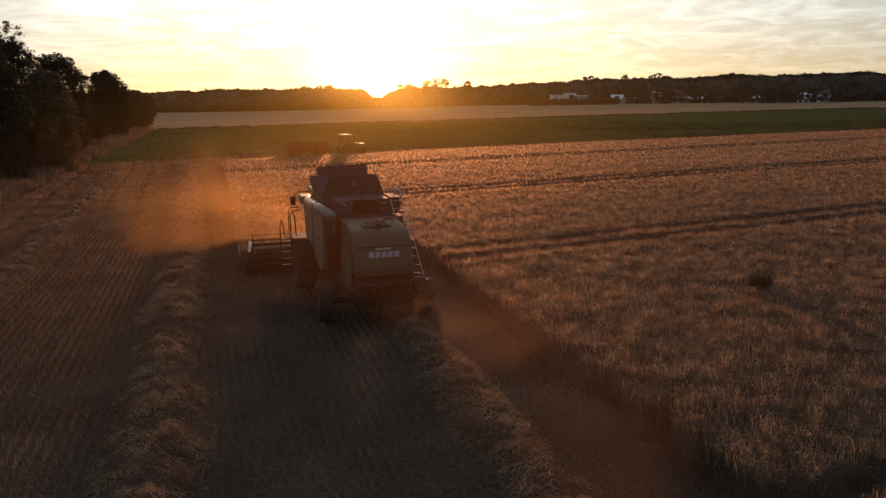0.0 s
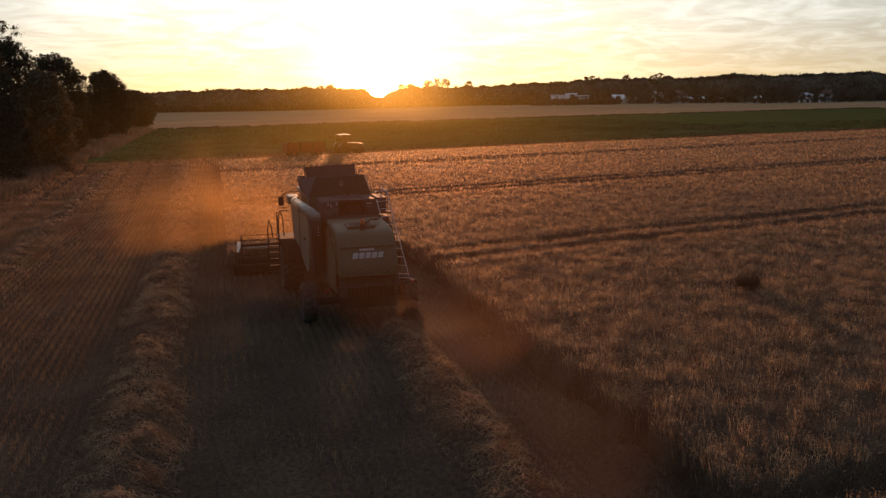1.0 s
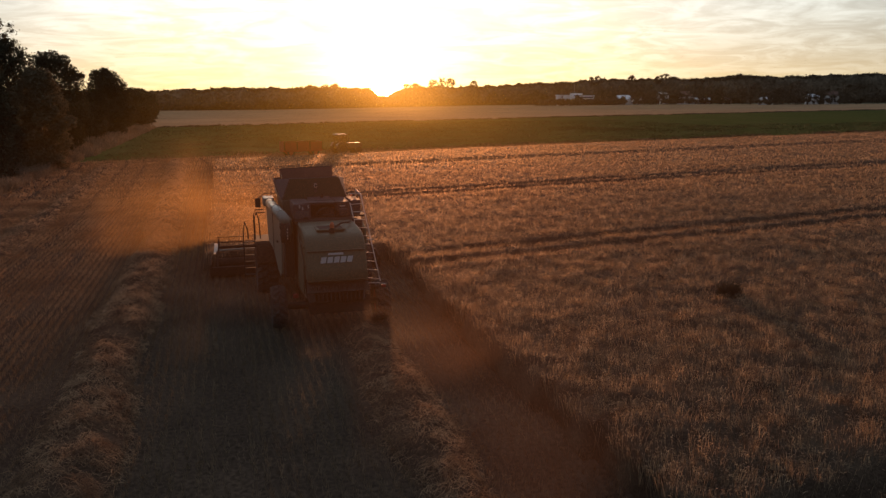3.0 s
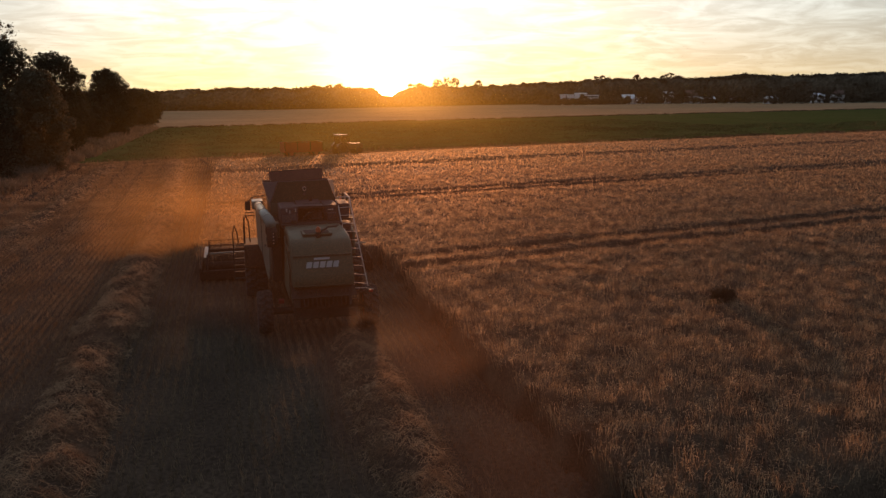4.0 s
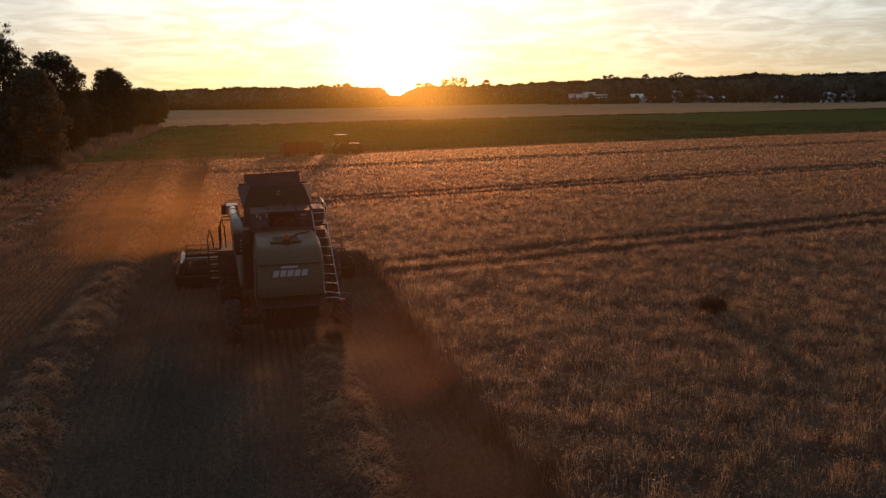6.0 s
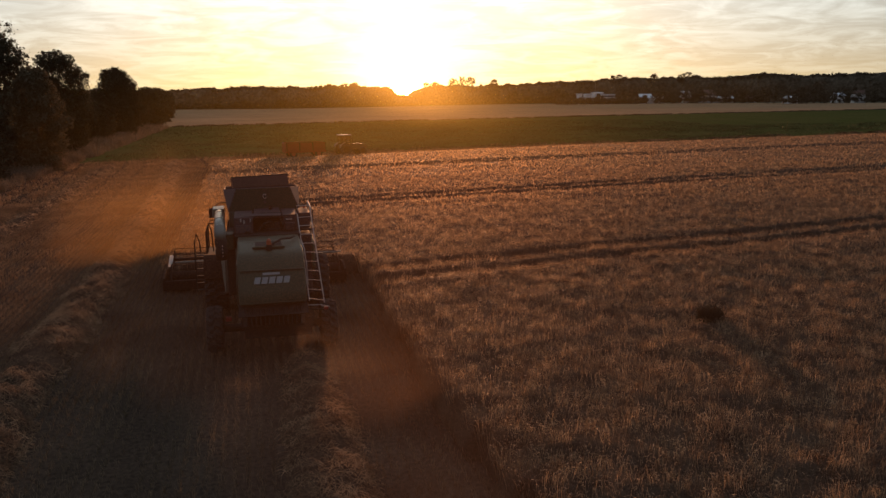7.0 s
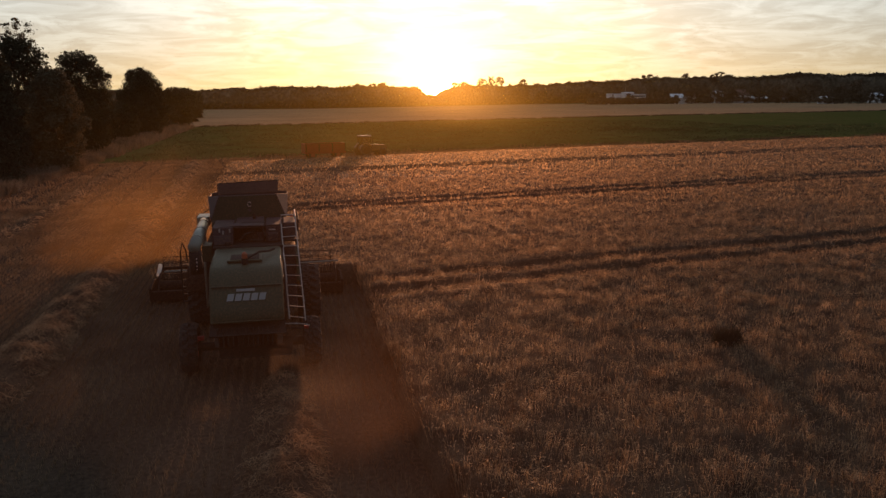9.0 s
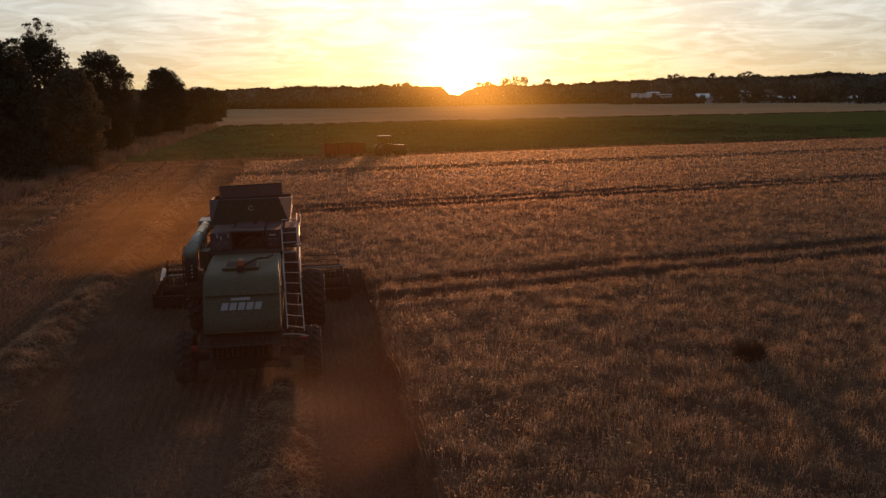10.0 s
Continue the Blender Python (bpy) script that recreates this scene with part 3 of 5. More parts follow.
def tree(x, y, height, spread, label, leaf="leaf", lobes=40, per=700, size=0.14, bole=0.0, lean=0.0, stem=1.0, sprays=26, body=0.42, airy=False):
    """Tapered trunk with limbs; a crown of rounded lobes with leafy sprays standing out of them."""
    root = new("tree")
    root.location = (x, y, 0)
    bm = bmesh.new()
    tr = 0.024 * height * stem
    trunk = [(0, 0, -0.1), (0.1 * lean, 0, height * 0.2), (0.4 * lean, 0.1, height * 0.5), (lean, 0.0, height * 0.9)]
    tube(bm, trunk, [tr * 1.3, tr, tr * 0.6, tr * 0.1], 9)
    z0 = bole * height
    centres, radii, tips = [], [], []
    for k in range(lobes):
        t = (k + 0.5) / lobes
        a = k * 2.39996 + rng.uniform(-0.3, 0.3)
        prof = math.sqrt(max(0.02, 1 - ((t - body) / (1.02 - body if t > body else body + 0.22)) ** 2))
        rl = spread * rng.uniform(0.24, 0.40) * (0.62 + 0.38 * prof)
        rr = max(0.0, spread * prof - rl * 0.8) * math.sqrt(rng.uniform(0.35, 1.0))
        c = Vector((math.cos(a) * rr + lean * t, math.sin(a) * rr, z0 + (height - z0) * t - 0.5 * rl * t))
        centres.append(c)
        radii.append(rl)
        if k % 3 == 0 and t > 0.15:
            s = Vector((lean * t * 0.8, 0, max(height * 0.12, c.z - 0.3 * height)))
            tube(bm, [s, s.lerp(c, 0.5) + Vector((0, 0, 0.03 * height)), c], [tr * 0.4, tr * 0.24, tr * 0.05], 6)
    for k in range(sprays):
        i = 3 * int(rng.integers(lobes // 9 + 1, lobes // 3))
        out = Vector((centres[i].x - lean, centres[i].y, 0.9 * (centres[i].z - 0.35 * height))).normalized()
        out = (out + Vector(rng.normal(0, 0.35, 3))).normalized()
        tip = centres[i] + out * radii[i] * rng.uniform(0.95, 1.3)
        tube(bm, [centres[i], tip], [tr * 0.1, tr * 0.03], 4)
        tips.append(tip)
    part("trunk", bm, M["bark"], root)
    if airy:
        v, f = leaf_cloud([tuple(c) for c in centres], [0.8 * r for r in radii], per, size)
    else:
        v, f = leaf_shell([tuple(c) for c in centres], radii, per, size)
    if sprays:
        v2, f2 = leaf_cloud([tuple(c) for c in tips], np.full(sprays, 0.085 * spread), max(12, per // 14), size)
        v, f = np.concatenate([v, v2]), np.concatenate([f, f2 + len(v)])
    v[:, 2] = np.maximum(v[:, 2], 0.1)
    mesh_object("crown", v, f, M[leaf], root)
    return tagged(root, label, "tree", group="trees along the road")


tree(-26.0, 58, 13.2, 4.6, "large dark broadleaved tree with a dense crown", lobes=46)
tree(-26.9, 74, 14.4, 5.0, "large dark tree with a crown of leafy sprays", lobes=52, sprays=60)
tree(-22.2, 69, 10.9, 3.3, "pale drooping willow-like tree at the field edge", "willow_leaf", lobes=44, per=620, sprays=70, body=0.5)
tree(-26.6, 75, 16.5, 2.1, "tall thin birch-like top above its neighbours", "willow_leaf", lobes=18, per=95, size=0.11, bole=0.74, stem=0.4, sprays=20, lean=0.5, body=0.62, airy=True)
tree(-34.0, 84, 12.0, 5.5, "dark broadleaved tree deep in the roadside row", lobes=36)
tree(-28.4, 90, 9.0, 3.6, "dense dark tree between taller neighbours", lobes=34)
tree(-26.1, 101, 14.2, 4.5, "dark broadleaved roadside tree with an uneven spreading top", lobes=58, sprays=80, body=0.62)
tree(-29.6, 118, 9.2, 4.2, "low dense broadleaved tree in the row", lobes=34)
tree(-26.0, 130, 7.0, 3.2, "small rounded tree in the row", lobes=28)
tree(-25.6, 150, 13.5, 5.3, "round-topped dark lime tree standing in the row", lobes=60, per=640, size=0.17, bole=0.10, sprays=60, body=0.45)
tree(-28.0, 174, 9.0, 4.6, "dense low roadside tree", lobes=34, per=420, size=0.22)
tree(-26.5, 212, 10.4, 5.6, "broad dark tree far along the road", lobes=36, per=340, size=0.26)
tree(-29.0, 255, 10.6, 6.4, "broad dark tree far along the road", lobes=36, per=280, size=0.3)
tree(-33.0, 310, 11.0, 6.8, "distant rounded roadside tree", lobes=30, per=220, size=0.4)
tree(-40.0, 370, 11.0, 8.0, "distant rounded roadside tree", lobes=30, per=200, size=0.45)


def weed_patch(x, y):
    root = new("weed_clump")
    root.location = (x, y, 0)
    n = 800
    px, py = rng.normal(0, 0.16, n), rng.normal(0, 0.16, n)
    v, f = blades(px, py, np.full(n, 0.5), (0.38 + 0.3 * rng.random(n)) * np.clip(1.35 - 1.9 * np.hypot(px, py), 0.3, 1.3), np.full(n, 0.026), 0.3 + 0.3 * rng.random(n))
    mesh_object("foliage", v, f, M["thistle"], root)
    part("stem", bar([(0, 0, 0), (0.03, 0, 0.5), (0, 0.04, 0.85)], [0.02, 0.015, 0.006], 6), M["bark"], root)
    tagged(root, "dark green weed clump standing in the ripe grain", "weed")


weed_patch(13.3, -3.6)


# ---- far woods and settlement ----
def build_forest():
    """Edge of the woods: one lumpy wall of crowns, with small leaf clumps on its face and along its top."""
    line_x = [-420, -200, -60, 30, 234, 330, 420, 520, 620, 760, 1000]
    line_y = [620, 600, 565, 555, 720, 740, 735, 690, 600, 560, 560]
    top = [14, 14, 13.6, 15.0, 18, 22.5, 26, 28, 27, 29, 29]
    xs = np.concatenate([np.arange(-420, -260, 4.0), np.arange(-260, 660, 0.9), np.arange(660, 1000, 5.0)])
    front = np.interp(xs, line_x, line_y)
    crown = plan_noise(xs, xs * 0 + 11, 7.5)            # single crowns
    stand = plan_noise(xs, xs * 0 + 31, 34.0)           # older and younger stands
    twig = plan_noise(xs, xs * 0 + 51, 1.7)
    spire = np.clip(3 * plan_noise(xs, xs * 0 + 77, 2.3) - 1.9, 0, 1) * np.interp(xs, [90, 140, 400, 460], [0.2, 1, 1, 0.3])
    h = np.interp(xs, line_x, top) * (0.82 + 0.17 * crown + 0.09 * stand) + 1.5 * (twig - 0.5) + 1.7 * spire
    h -= 8.5 * np.exp(-((xs - 134) / 17) ** 4)           # notch shaped into the treeline where the sun's glare eats into it
    rows = [(0.5, 0.0), (-3.5, 0.16), (-4.5, 0.34), (-4.0, 0.52), (-3.0, 0.7), (-1.0, 0.86), (2.0, 0.96), (5.0, 1.0), (14.0, 0.93), (34.0, 0.93), (60.0, 0.9), (60.0, 0.0)]
    V = []
    for k, (dy, t) in enumerate(rows):
        bulge = 5.5 * (plan_noise(xs, xs * 0 + 9 * k, 6.5) - 0.5) + 2.2 * (plan_noise(xs, xs * 0 + 7 * k + 90, 2.4) - 0.5)
        rise = (1.6 * (plan_noise(xs, xs * 0 + 13 * k, 4.0) - 0.5) if 0 < t < 1.02 else 0) + (1.4 * (plan_noise(xs, xs * 0 + 40 + k, 11.0) - 0.5) if k > 6 else 0)
        V.append(np.stack([xs + (rng.normal(0, 0.25, len(xs)) if 0 < t < 1 else 0), front + dy + bulge * (0 < t < 1), np.maximum(h * t + rise * (t > 0), 0)], -1))
    idx = np.arange(len(rows) * len(xs)).reshape(len(rows), len(xs))
    faces = np.stack([idx[:-1, :-1], idx[:-1, 1:], idx[1:, 1:], idx[1:, :-1]], -1).reshape(-1, 4)
    tagged(mesh_object("forest", np.concatenate(V), faces, M["forest"]), "dark band of mixed woods along the far horizon", "forest", kind="stuff")
    # leaf clumps over the face and along the top
    n = 15000
    x = rng.uniform(-260, 660, n)
    t = np.where(rng.random(n) < 0.55, rng.uniform(0.92, 1.0, n), rng.uniform(0.05, 0.95, n))
    hh = np.interp(x, xs, h)
    y = np.interp(x, line_x, line_y) + np.interp(t, [0, 0.34, 0.7, 0.96, 1.0], [0, -5.5, -4, 1.5, 5]) + rng.normal(0, 1.4, n)
    C, Rr = np.stack([x, y, hh * t + rng.normal(0, 0.3, n)], -1), rng.uniform(0.5, 1.5, n)
    v, f = leaf_cloud(C, Rr, 5, 0.68)
    # a few taller crowns behind the line
    C, Rr = [], []
    for gx, gy, high, wide in [(199, 748, 25, 5.5), (208, 746, 27, 6), (217, 748, 25.5, 5.5), (242, 750, 23.5, 4.5), (178, 735, 20.5, 6), (168, 730, 20, 6), (82, 602, 18.0, 5), (74, 600, 17.5, 5), (62, 594, 17.0, 5), (371, 752, 27, 5), (378, 752, 28, 6), (417, 752, 29, 5.5), (448, 748, 29.5, 5.5), (455, 748, 30.5, 6)]:
        for k in range(60):
            a, q = rng.uniform(0, 6.283), math.sqrt(rng.random())
            z = rng.uniform(0.5, 1.0)
            w = wide * math.sqrt(max(0.02, 1 - max(0.0, (z - 0.72) / 0.29) ** 2))
            C.append((gx + w * q * math.cos(a), gy + w * q * math.sin(a), high * z))
            Rr.append(rng.uniform(0.8, 1.5))
    v2, f2 = leaf_cloud(C, Rr, 44, 0.5)
    v, f = np.concatenate([v, v2]), np.concatenate([f, f2 + len(v)])
    # narrow tips of pines standing out of the line
    n = 1500
    px = rng.uniform(-260, 660, n)
    py = np.interp(px, line_x, line_y) + rng.uniform(0, 6, n)
    tip = np.interp(px, xs, h) + rng.uniform(-0.4, 1.5, n) * np.interp(px, [60, 160, 520, 600], [0.7, 1, 1, 0.8])
    half = rng.uniform(0.35, 1.0, n)
    foot = tip - rng.uniform(2.2, 4.0, n)
    V3 = np.stack([np.stack([px - half, py, foot], -1), np.stack([px + 0.3 * half, py - half, foot], -1), np.stack([px + half, py + 0.3, foot], -1), np.stack([px, py, tip], -1)], 1).reshape(-1, 3)
    F3 = (np.arange(n)[:, None, None] * 4 + np.array([(0, 1, 3, 3), (1, 2, 3, 3)])[None])[:, :, :3].reshape(-1, 3)
    tagged(mesh_object("pine_tips", V3, F3, M["forest"]), "narrow dark pine tips along the far woods", "forest", kind="stuff")
    v[:, 2] = np.maximum(v[:, 2], 0.0)
    tagged(mesh_object("forest_leaves", v, f, M["forest"]), "ragged leaf clumps on the crowns of the far woods", "forest", kind="stuff")


def house(x, y, wide, deep, eaves, ridge, wall_mat, roof_mat, label, flat=False, turn=0.0, windows=3, ribbon=False):
    root = new("house")
    root.location, root.rotation_euler = (x, y, 0), (0, 0, radians(turn))
    w, d = wide / 2, deep / 2
    part("wall", box(-w, w, -d, d, 0, eaves, 0.05), wall_mat, root)
    if flat:
        part("roof", box(-w - 0.4, w + 0.4, -d - 0.4, d + 0.4, eaves, ridge, 0.06), roof_mat, root)
    else:
        bm = bmesh.new()
        a = [bm.verts.new(p) for p in ((-w - 0.4, -d - 0.5, eaves), (-w - 0.4, d + 0.5, eaves), (-w - 0.4, 0, ridge))]
        b = [bm.verts.new(p) for p in ((w + 0.4, -d - 0.5, eaves), (w + 0.4, d + 0.5, eaves), (w + 0.4, 0, ridge))]
        bm.faces.new(a), bm.faces.new(b[::-1])
        for i in range(3):
            bm.faces.new((a[i], b[i], b[(i + 1) % 3], a[(i + 1) % 3]))
        roof = part("roof", bm, roof_mat, root)
        part("chimney", box(w * 0.3, w * 0.3 + 0.7, -0.3, 0.4, ridge - 0.8, ridge + 0.8, 0.03), M["tile"], roof)
    if ribbon:
        band = part("window", box(-w * 0.94, w * 0.94, -d - 0.06, -d + 0.02, eaves - 1.3, eaves - 0.35, 0.02), M["black"], root, "long dark ribbon of windows")
        for k in range(windows):
            part("mullion", box(-w + wide * (k + 0.5) / windows - 0.06, -w + wide * (k + 0.5) / windows + 0.06, -d - 0.09, -d - 0.05, eaves - 1.3, eaves - 0.35, 0.01), M["white"], band)
    for k in range(0 if ribbon else windows):
        cx = -w + wide * (k + 0.5) / windows
        pane = part("window", box(cx - 0.6, cx + 0.6, -d - 0.06, -d + 0.02, eaves * 0.42, eaves * 0.42 + 1.2, 0.02), M["white"], root)
        part("pane", box(cx - 0.5, cx + 0.5, -d - 0.08, -d - 0.03, eaves * 0.42 + 0.1, eaves * 0.42 + 1.1, 0.01), M["glass"], pane)
    return tagged(root, label, "house", group="houses of the far settlement")


build_forest()
house(288.5, 646, 3.2, 6, 8.6, 9.2, M["render"], M["sheet"], "small white block beside the hall", True, windows=1)
house(296, 646, 4.6, 6, 8.4, 9.0, M["render"], M["sheet"], "small white block beside the hall", True, windows=1)
house(312.5, 648, 17, 12, 7.6, 8.5, M["render"], M["sheet"], "long white hall with a pale metal roof", True, windows=6, ribbon=True)
house(310, 656, 8, 8, 9.3, 10.4, M["render"], M["sheet"], "raised white block behind the long hall", True, windows=3, ribbon=True)
house(352, 646, 12, 9, 5.0, 8.6, M["render"], M["sheet"], "pale bungalow with a light metal roof", windows=4)
house(369, 650, 7, 9, 6.2, 9.4, M["render"], M["tile"], "white cottage with a dark tiled roof", windows=2, turn=20)
house(401, 660, 8, 8, 8.4, 11.2, M["render"], M["sheet"], "pale house half hidden among trees", windows=2)
house(417, 648, 12, 10, 6.6, 12.0, M["render"], M["tile"], "white gabled house with a steep dark roof", windows=3, turn=12)
house(426, 638, 9, 7, 4.0, 6.0, M["render"], M["sheet"], "low pale outbuilding beside the gabled house", windows=2)
house(437.5, 646, 7, 7, 4.2, 6.2, M["render"], M["sheet"], "low pale outbuilding among garden trees", windows=2)
house(457.5, 640, 8, 7, 4.4, 6.4, M["render"], M["tile"], "low white house with a tiled roof", windows=2)
house(430, 548, 8.5, 8, 4.2, 6.0, M["render"], M["sheet"], "low white house at the field edge", windows=2, turn=8)
house(482, 556, 8, 8, 6.0, 8.3, M["render"], M["sheet"], "white house with a pale roof", windows=2)
house(495, 548, 8, 8, 7.0, 10.6, M["render"], M["tile"], "white gabled house at the field edge", windows=2, turn=-10)
bm = bar([(306.3, 652, 0), (306.3, 652, 19)], [0.22, 0.10], 6)
tube(bm, [(305.3, 652, 17.5), (307.3, 652, 17.5)], 0.07, 5)
tagged(part("mast", bm, M["galvanised"]), "thin grey mast rising behind the white hall", "mast")


def garden_trees():
    hx = np.concatenate([rng.uniform(262, 470, 330), rng.uniform(404, 530, 150)])
    hy = np.concatenate([rng.uniform(628, 636, 330), rng.uniform(532, 540, 150)])
    keep = plan_noise(hx, hy * 0, 9.0) > 0.32
    hx, hy = hx[keep], hy[keep]
    hh = rng.uniform(0.8, 4.2, len(hx)) * (0.5 + plan_noise(hx, hy * 0 + 7, 14.0))
    tall = 520
    hx = np.concatenate([hx, rng.uniform(262, 343, tall)])
    hy = np.concatenate([hy, rng.uniform(625, 633, tall)])
    hh = np.concatenate([hh, rng.uniform(0.6, 4.8, tall)])
    v, f = leaf_cloud(np.stack([hx, hy, hh], -1), rng.uniform(1.0, 2.2, len(hx)), 26, 0.7)
    v[:, 2] = np.maximum(v[:, 2], 0.0)
    tagged(mesh_object("garden_hedges", v, f, M["forest"]), "dark overgrown hedges in front of the far houses", "hedge", kind="stuff")
    spots = [(284, 634, 6), (300, 632, 8), (305, 636, 7), (322, 634, 8), (331, 634, 11), (346, 634, 7), (359, 634, 10), (366, 636, 9), (374, 636, 11), (390, 634, 12), (398, 640, 10), (405, 642, 9), (413, 634, 8), (424, 632, 8), (432, 634, 9), (442, 632, 10), (453, 630, 9), (462, 628, 10), (426, 540, 7), (436, 542, 9), (446, 538, 11), (455, 540, 12), (476, 540, 9), (487, 542, 10), (500, 536, 11), (510, 532, 12), (280, 644, 7), (302, 636, 6), (328, 640, 9), (335, 640, 10), (341, 642, 8), (362, 640, 8), (380, 640, 9), (386, 641, 8), (394, 644, 9), (408, 640, 7), (432, 640, 6), (446, 636, 8), (450, 640, 9), (466, 630, 9), (474, 610, 10), (468, 580, 9), (440, 556, 8), (448, 550, 9), (460, 552, 10), (470, 548, 8), (504, 540, 10), (516, 520, 10), (418, 560, 8), (408, 580, 9)]
    for x, y, h in spots:
        h *= rng.uniform(0.95, 1.2) * np.interp(x, [350, 390, 520], [1.0, 1.35, 1.35])
        root = new("garden_tree")
        root.location = (x, y, 0)
        part("trunk", bar([(0, 0, -0.1), (0.1, 0, h * 0.5), (0, 0, h * 0.85)], [0.22, 0.16, 0.04], 6), M["bark"], root)
        n = 22
        t = rng.uniform(0.12, 0.95, n)
        a = rng.uniform(0, 6.283, n)
        r = 0.42 * h * np.sin(np.pi * (0.1 + 0.85 * t)) * rng.uniform(0.3, 1, n)
        v, f = leaf_cloud(np.stack([r * np.cos(a), r * np.sin(a), h * t], -1), 0.15 * h * rng.uniform(0.7, 1.3, n), 60, 0.5)
        v[:, 2] = np.maximum(v[:, 2], 0.05)
        mesh_object("crown", v, f, M["forest"], root)
        tagged(root, "small dark garden tree among the far houses", "tree", group="garden trees")


garden_trees()


# ---- combine harvester ----
def build_combine():
    root = new("combine_harvester")

    # main body between the wheels
    bm = bmesh.new()
    extruded(bm, [(-1.9, 1.9), (-1.7, 1.15), (0.2, 0.95), (2.4, 0.8), (6.0, 0.9), (6.3, 1.6), (6.2, 3.2), (0.4, 3.35), (-1.0, 3.1)], -0.86, 0.86, bevel=0.05)
    part("body", bm, M["dark_green"], root)

    # rear hood: rounded shell, sloping tail
    bm = bmesh.new()
    outline = [(-2.55, 1.92), (-2.62, 2.05), (-2.50, 2.35), (-2.36, 2.75), (-2.20, 3.05), (-2.02, 3.23), (-1.75, 3.33), (-0.9, 3.40), (0.25, 3.43), (0.3, 2.2), (-0.3, 1.92)]
    extruded(bm, outline, -0.95, 0.95, bevel=0.11)
    hood = part("engine_hood", bm, M["green"], root, "dusty green rounded rear hood", smooth=True)
    part("hood_lip", bar([(-0.93, -2.61, 1.99), (0.93, -2.61, 1.99)], 0.018), M["green"], hood)
    part("hood_crease", box(-0.9, 0.9, -2.36, -2.30, 2.86, 2.89, 0.008), M["dark_green"], hood)
    part("hatch", box(-0.5, 0.42, -1.62, -0.75, 3.37, 3.43, 0.02), M["green"], hood, "lift-up hatch with black seal")
    part("hatch_seal", box(-0.42, 0.34, -1.54, -0.83, 3.425, 3.437, 0.004), M["black"], hood)
    for s in (-1, 1):
        part("side_trim", box(s * 0.955 - 0.02, s * 0.955 + 0.02, -1.9, 0.2, 2.9, 2.98, 0.01), M["dark_green"], hood)
    # maker's emblem as plain slanted blocks with a bar above
    slope = math.atan2(0.14, 0.40)
    for k in range(5):
        bm = box(-0.083, 0.083, -0.008, 0.008, -0.095, 0.095, 0.004)
        for v in bm.verts:
            v.co.x += 0.25 * v.co.z
        ob = part("emblem_block", bm, M["silver"], hood)
        ob.matrix_basis = Matrix.Translation((-0.41 + 0.205 * k, -2.425, 2.60 + 0.0 * k)) @ Matrix.Rotation(-slope, 4, "X")
    ob = part("emblem_bar", box(-0.24, 0.24, -0.008, 0.008, -0.035, 0.035, 0.004), M["silver"], hood)
    ob.matrix_basis = Matrix.Translation((-0.02, -2.365, 2.775)) @ Matrix.Rotation(-slope, 4, "X")

    beacon = part("beacon", bar([(-0.03, -1.72, 3.34), (-0.03, -1.72, 3.5)], 0.085, 12), M["black"], root)
    part("beacon_lens", bar([(-0.03, -1.72, 3.5), (-0.03, -1.72, 3.62), (-0.03, -1.72, 3.67)], [0.075, 0.07, 0.03], 12), M["orange"], beacon, "amber beacon lens")
    part("hose", bar([(0.0, -1.6, 3.45), (0.35, -1.2, 3.56), (0.62, -0.9, 3.52), (0.75, -0.5, 3.5)], 0.03), M["black"], root)

    # straw chopper and spreader below the hood
    chopper = part("chopper", box(-0.88, 0.88, -2.35, -1.2, 1.18, 1.95, 0.05), M["black"], root, "black straw chopper with guide vanes")
    for k in range(13):
        x = -0.84 + 0.14 * k
        ob = part("vane", box(-0.012, 0.012, -0.32, 0.14, -0.26, 0.22, 0.004), M["black"], chopper)
        ob.matrix_basis = pose(x, -2.42, 1.55, -14, 0, (x / 0.84) * -16)
    # added plate, keeps low sunlight from passing under the machine
    part("light_stop_plate", plate([(-0.95, -1.5, 1.2), (1.2, -1.5, 1.2), (1.1, -1.62, 0.68), (-0.8, -1.62, 0.68)], 0.03), M["black"], chopper)
    part("spreader_plate", plate([(-0.95, -2.25, 1.95), (0.95, -2.25, 1.95), (0.98, -2.75, 1.66), (-0.98, -2.75, 1.66)], 0.03), M["black"], chopper)

    # engine deck with radiator screen, air filter and open bay
    deck = part("engine_deck", box(-1.02, 1.0, 0.3, 2.9, 3.30, 3.46, 0.03), M["black"], root)
    part("radiator_housing", box(-1.02, -0.44, 0.62, 2.2, 3.45, 3.98, 0.05), M["engine"], deck)
    part("radiator_screen", box(-0.98, -0.50, 0.58, 0.63, 3.47, 3.74, 0.015), M["tank"], deck)
    part("bay_shelf", box(-0.46, 0.46, 0.9, 1.5, 3.90, 3.97, 0.02), M["engine"], deck)
    part("bay_back", box(-0.44, 0.44, 1.5, 1.56, 3.45, 3.90, 0.01), M["black"], deck)
    part("engine_block", box(-0.04, 0.44, 1.1, 2.6, 3.45, 3.74, 0.06), M["engine"], deck)
    part("air_filter", bar([(-0.2, 1.5, 3.84), (0.5, 1.5, 3.84)], 0.15, 14), M["black"], deck)
    part("exhaust", bar([(0.15, 2.3, 3.6), (0.15, 2.3, 4.02), (0.15, 2.2, 4.08)], 0.055, 10), M["rust"], deck)
    part("tool_box", box(0.5, 1.0, 0.95, 2.7, 3.45, 3.94, 0.04), M["engine"], deck)
    part("service_rail", bar([(-0.95, 0.7, 3.96), (-0.3, 0.72, 3.99), (0.35, 0.75, 3.97), (0.95, 0.78, 3.98)], 0.02), M["black"], deck)
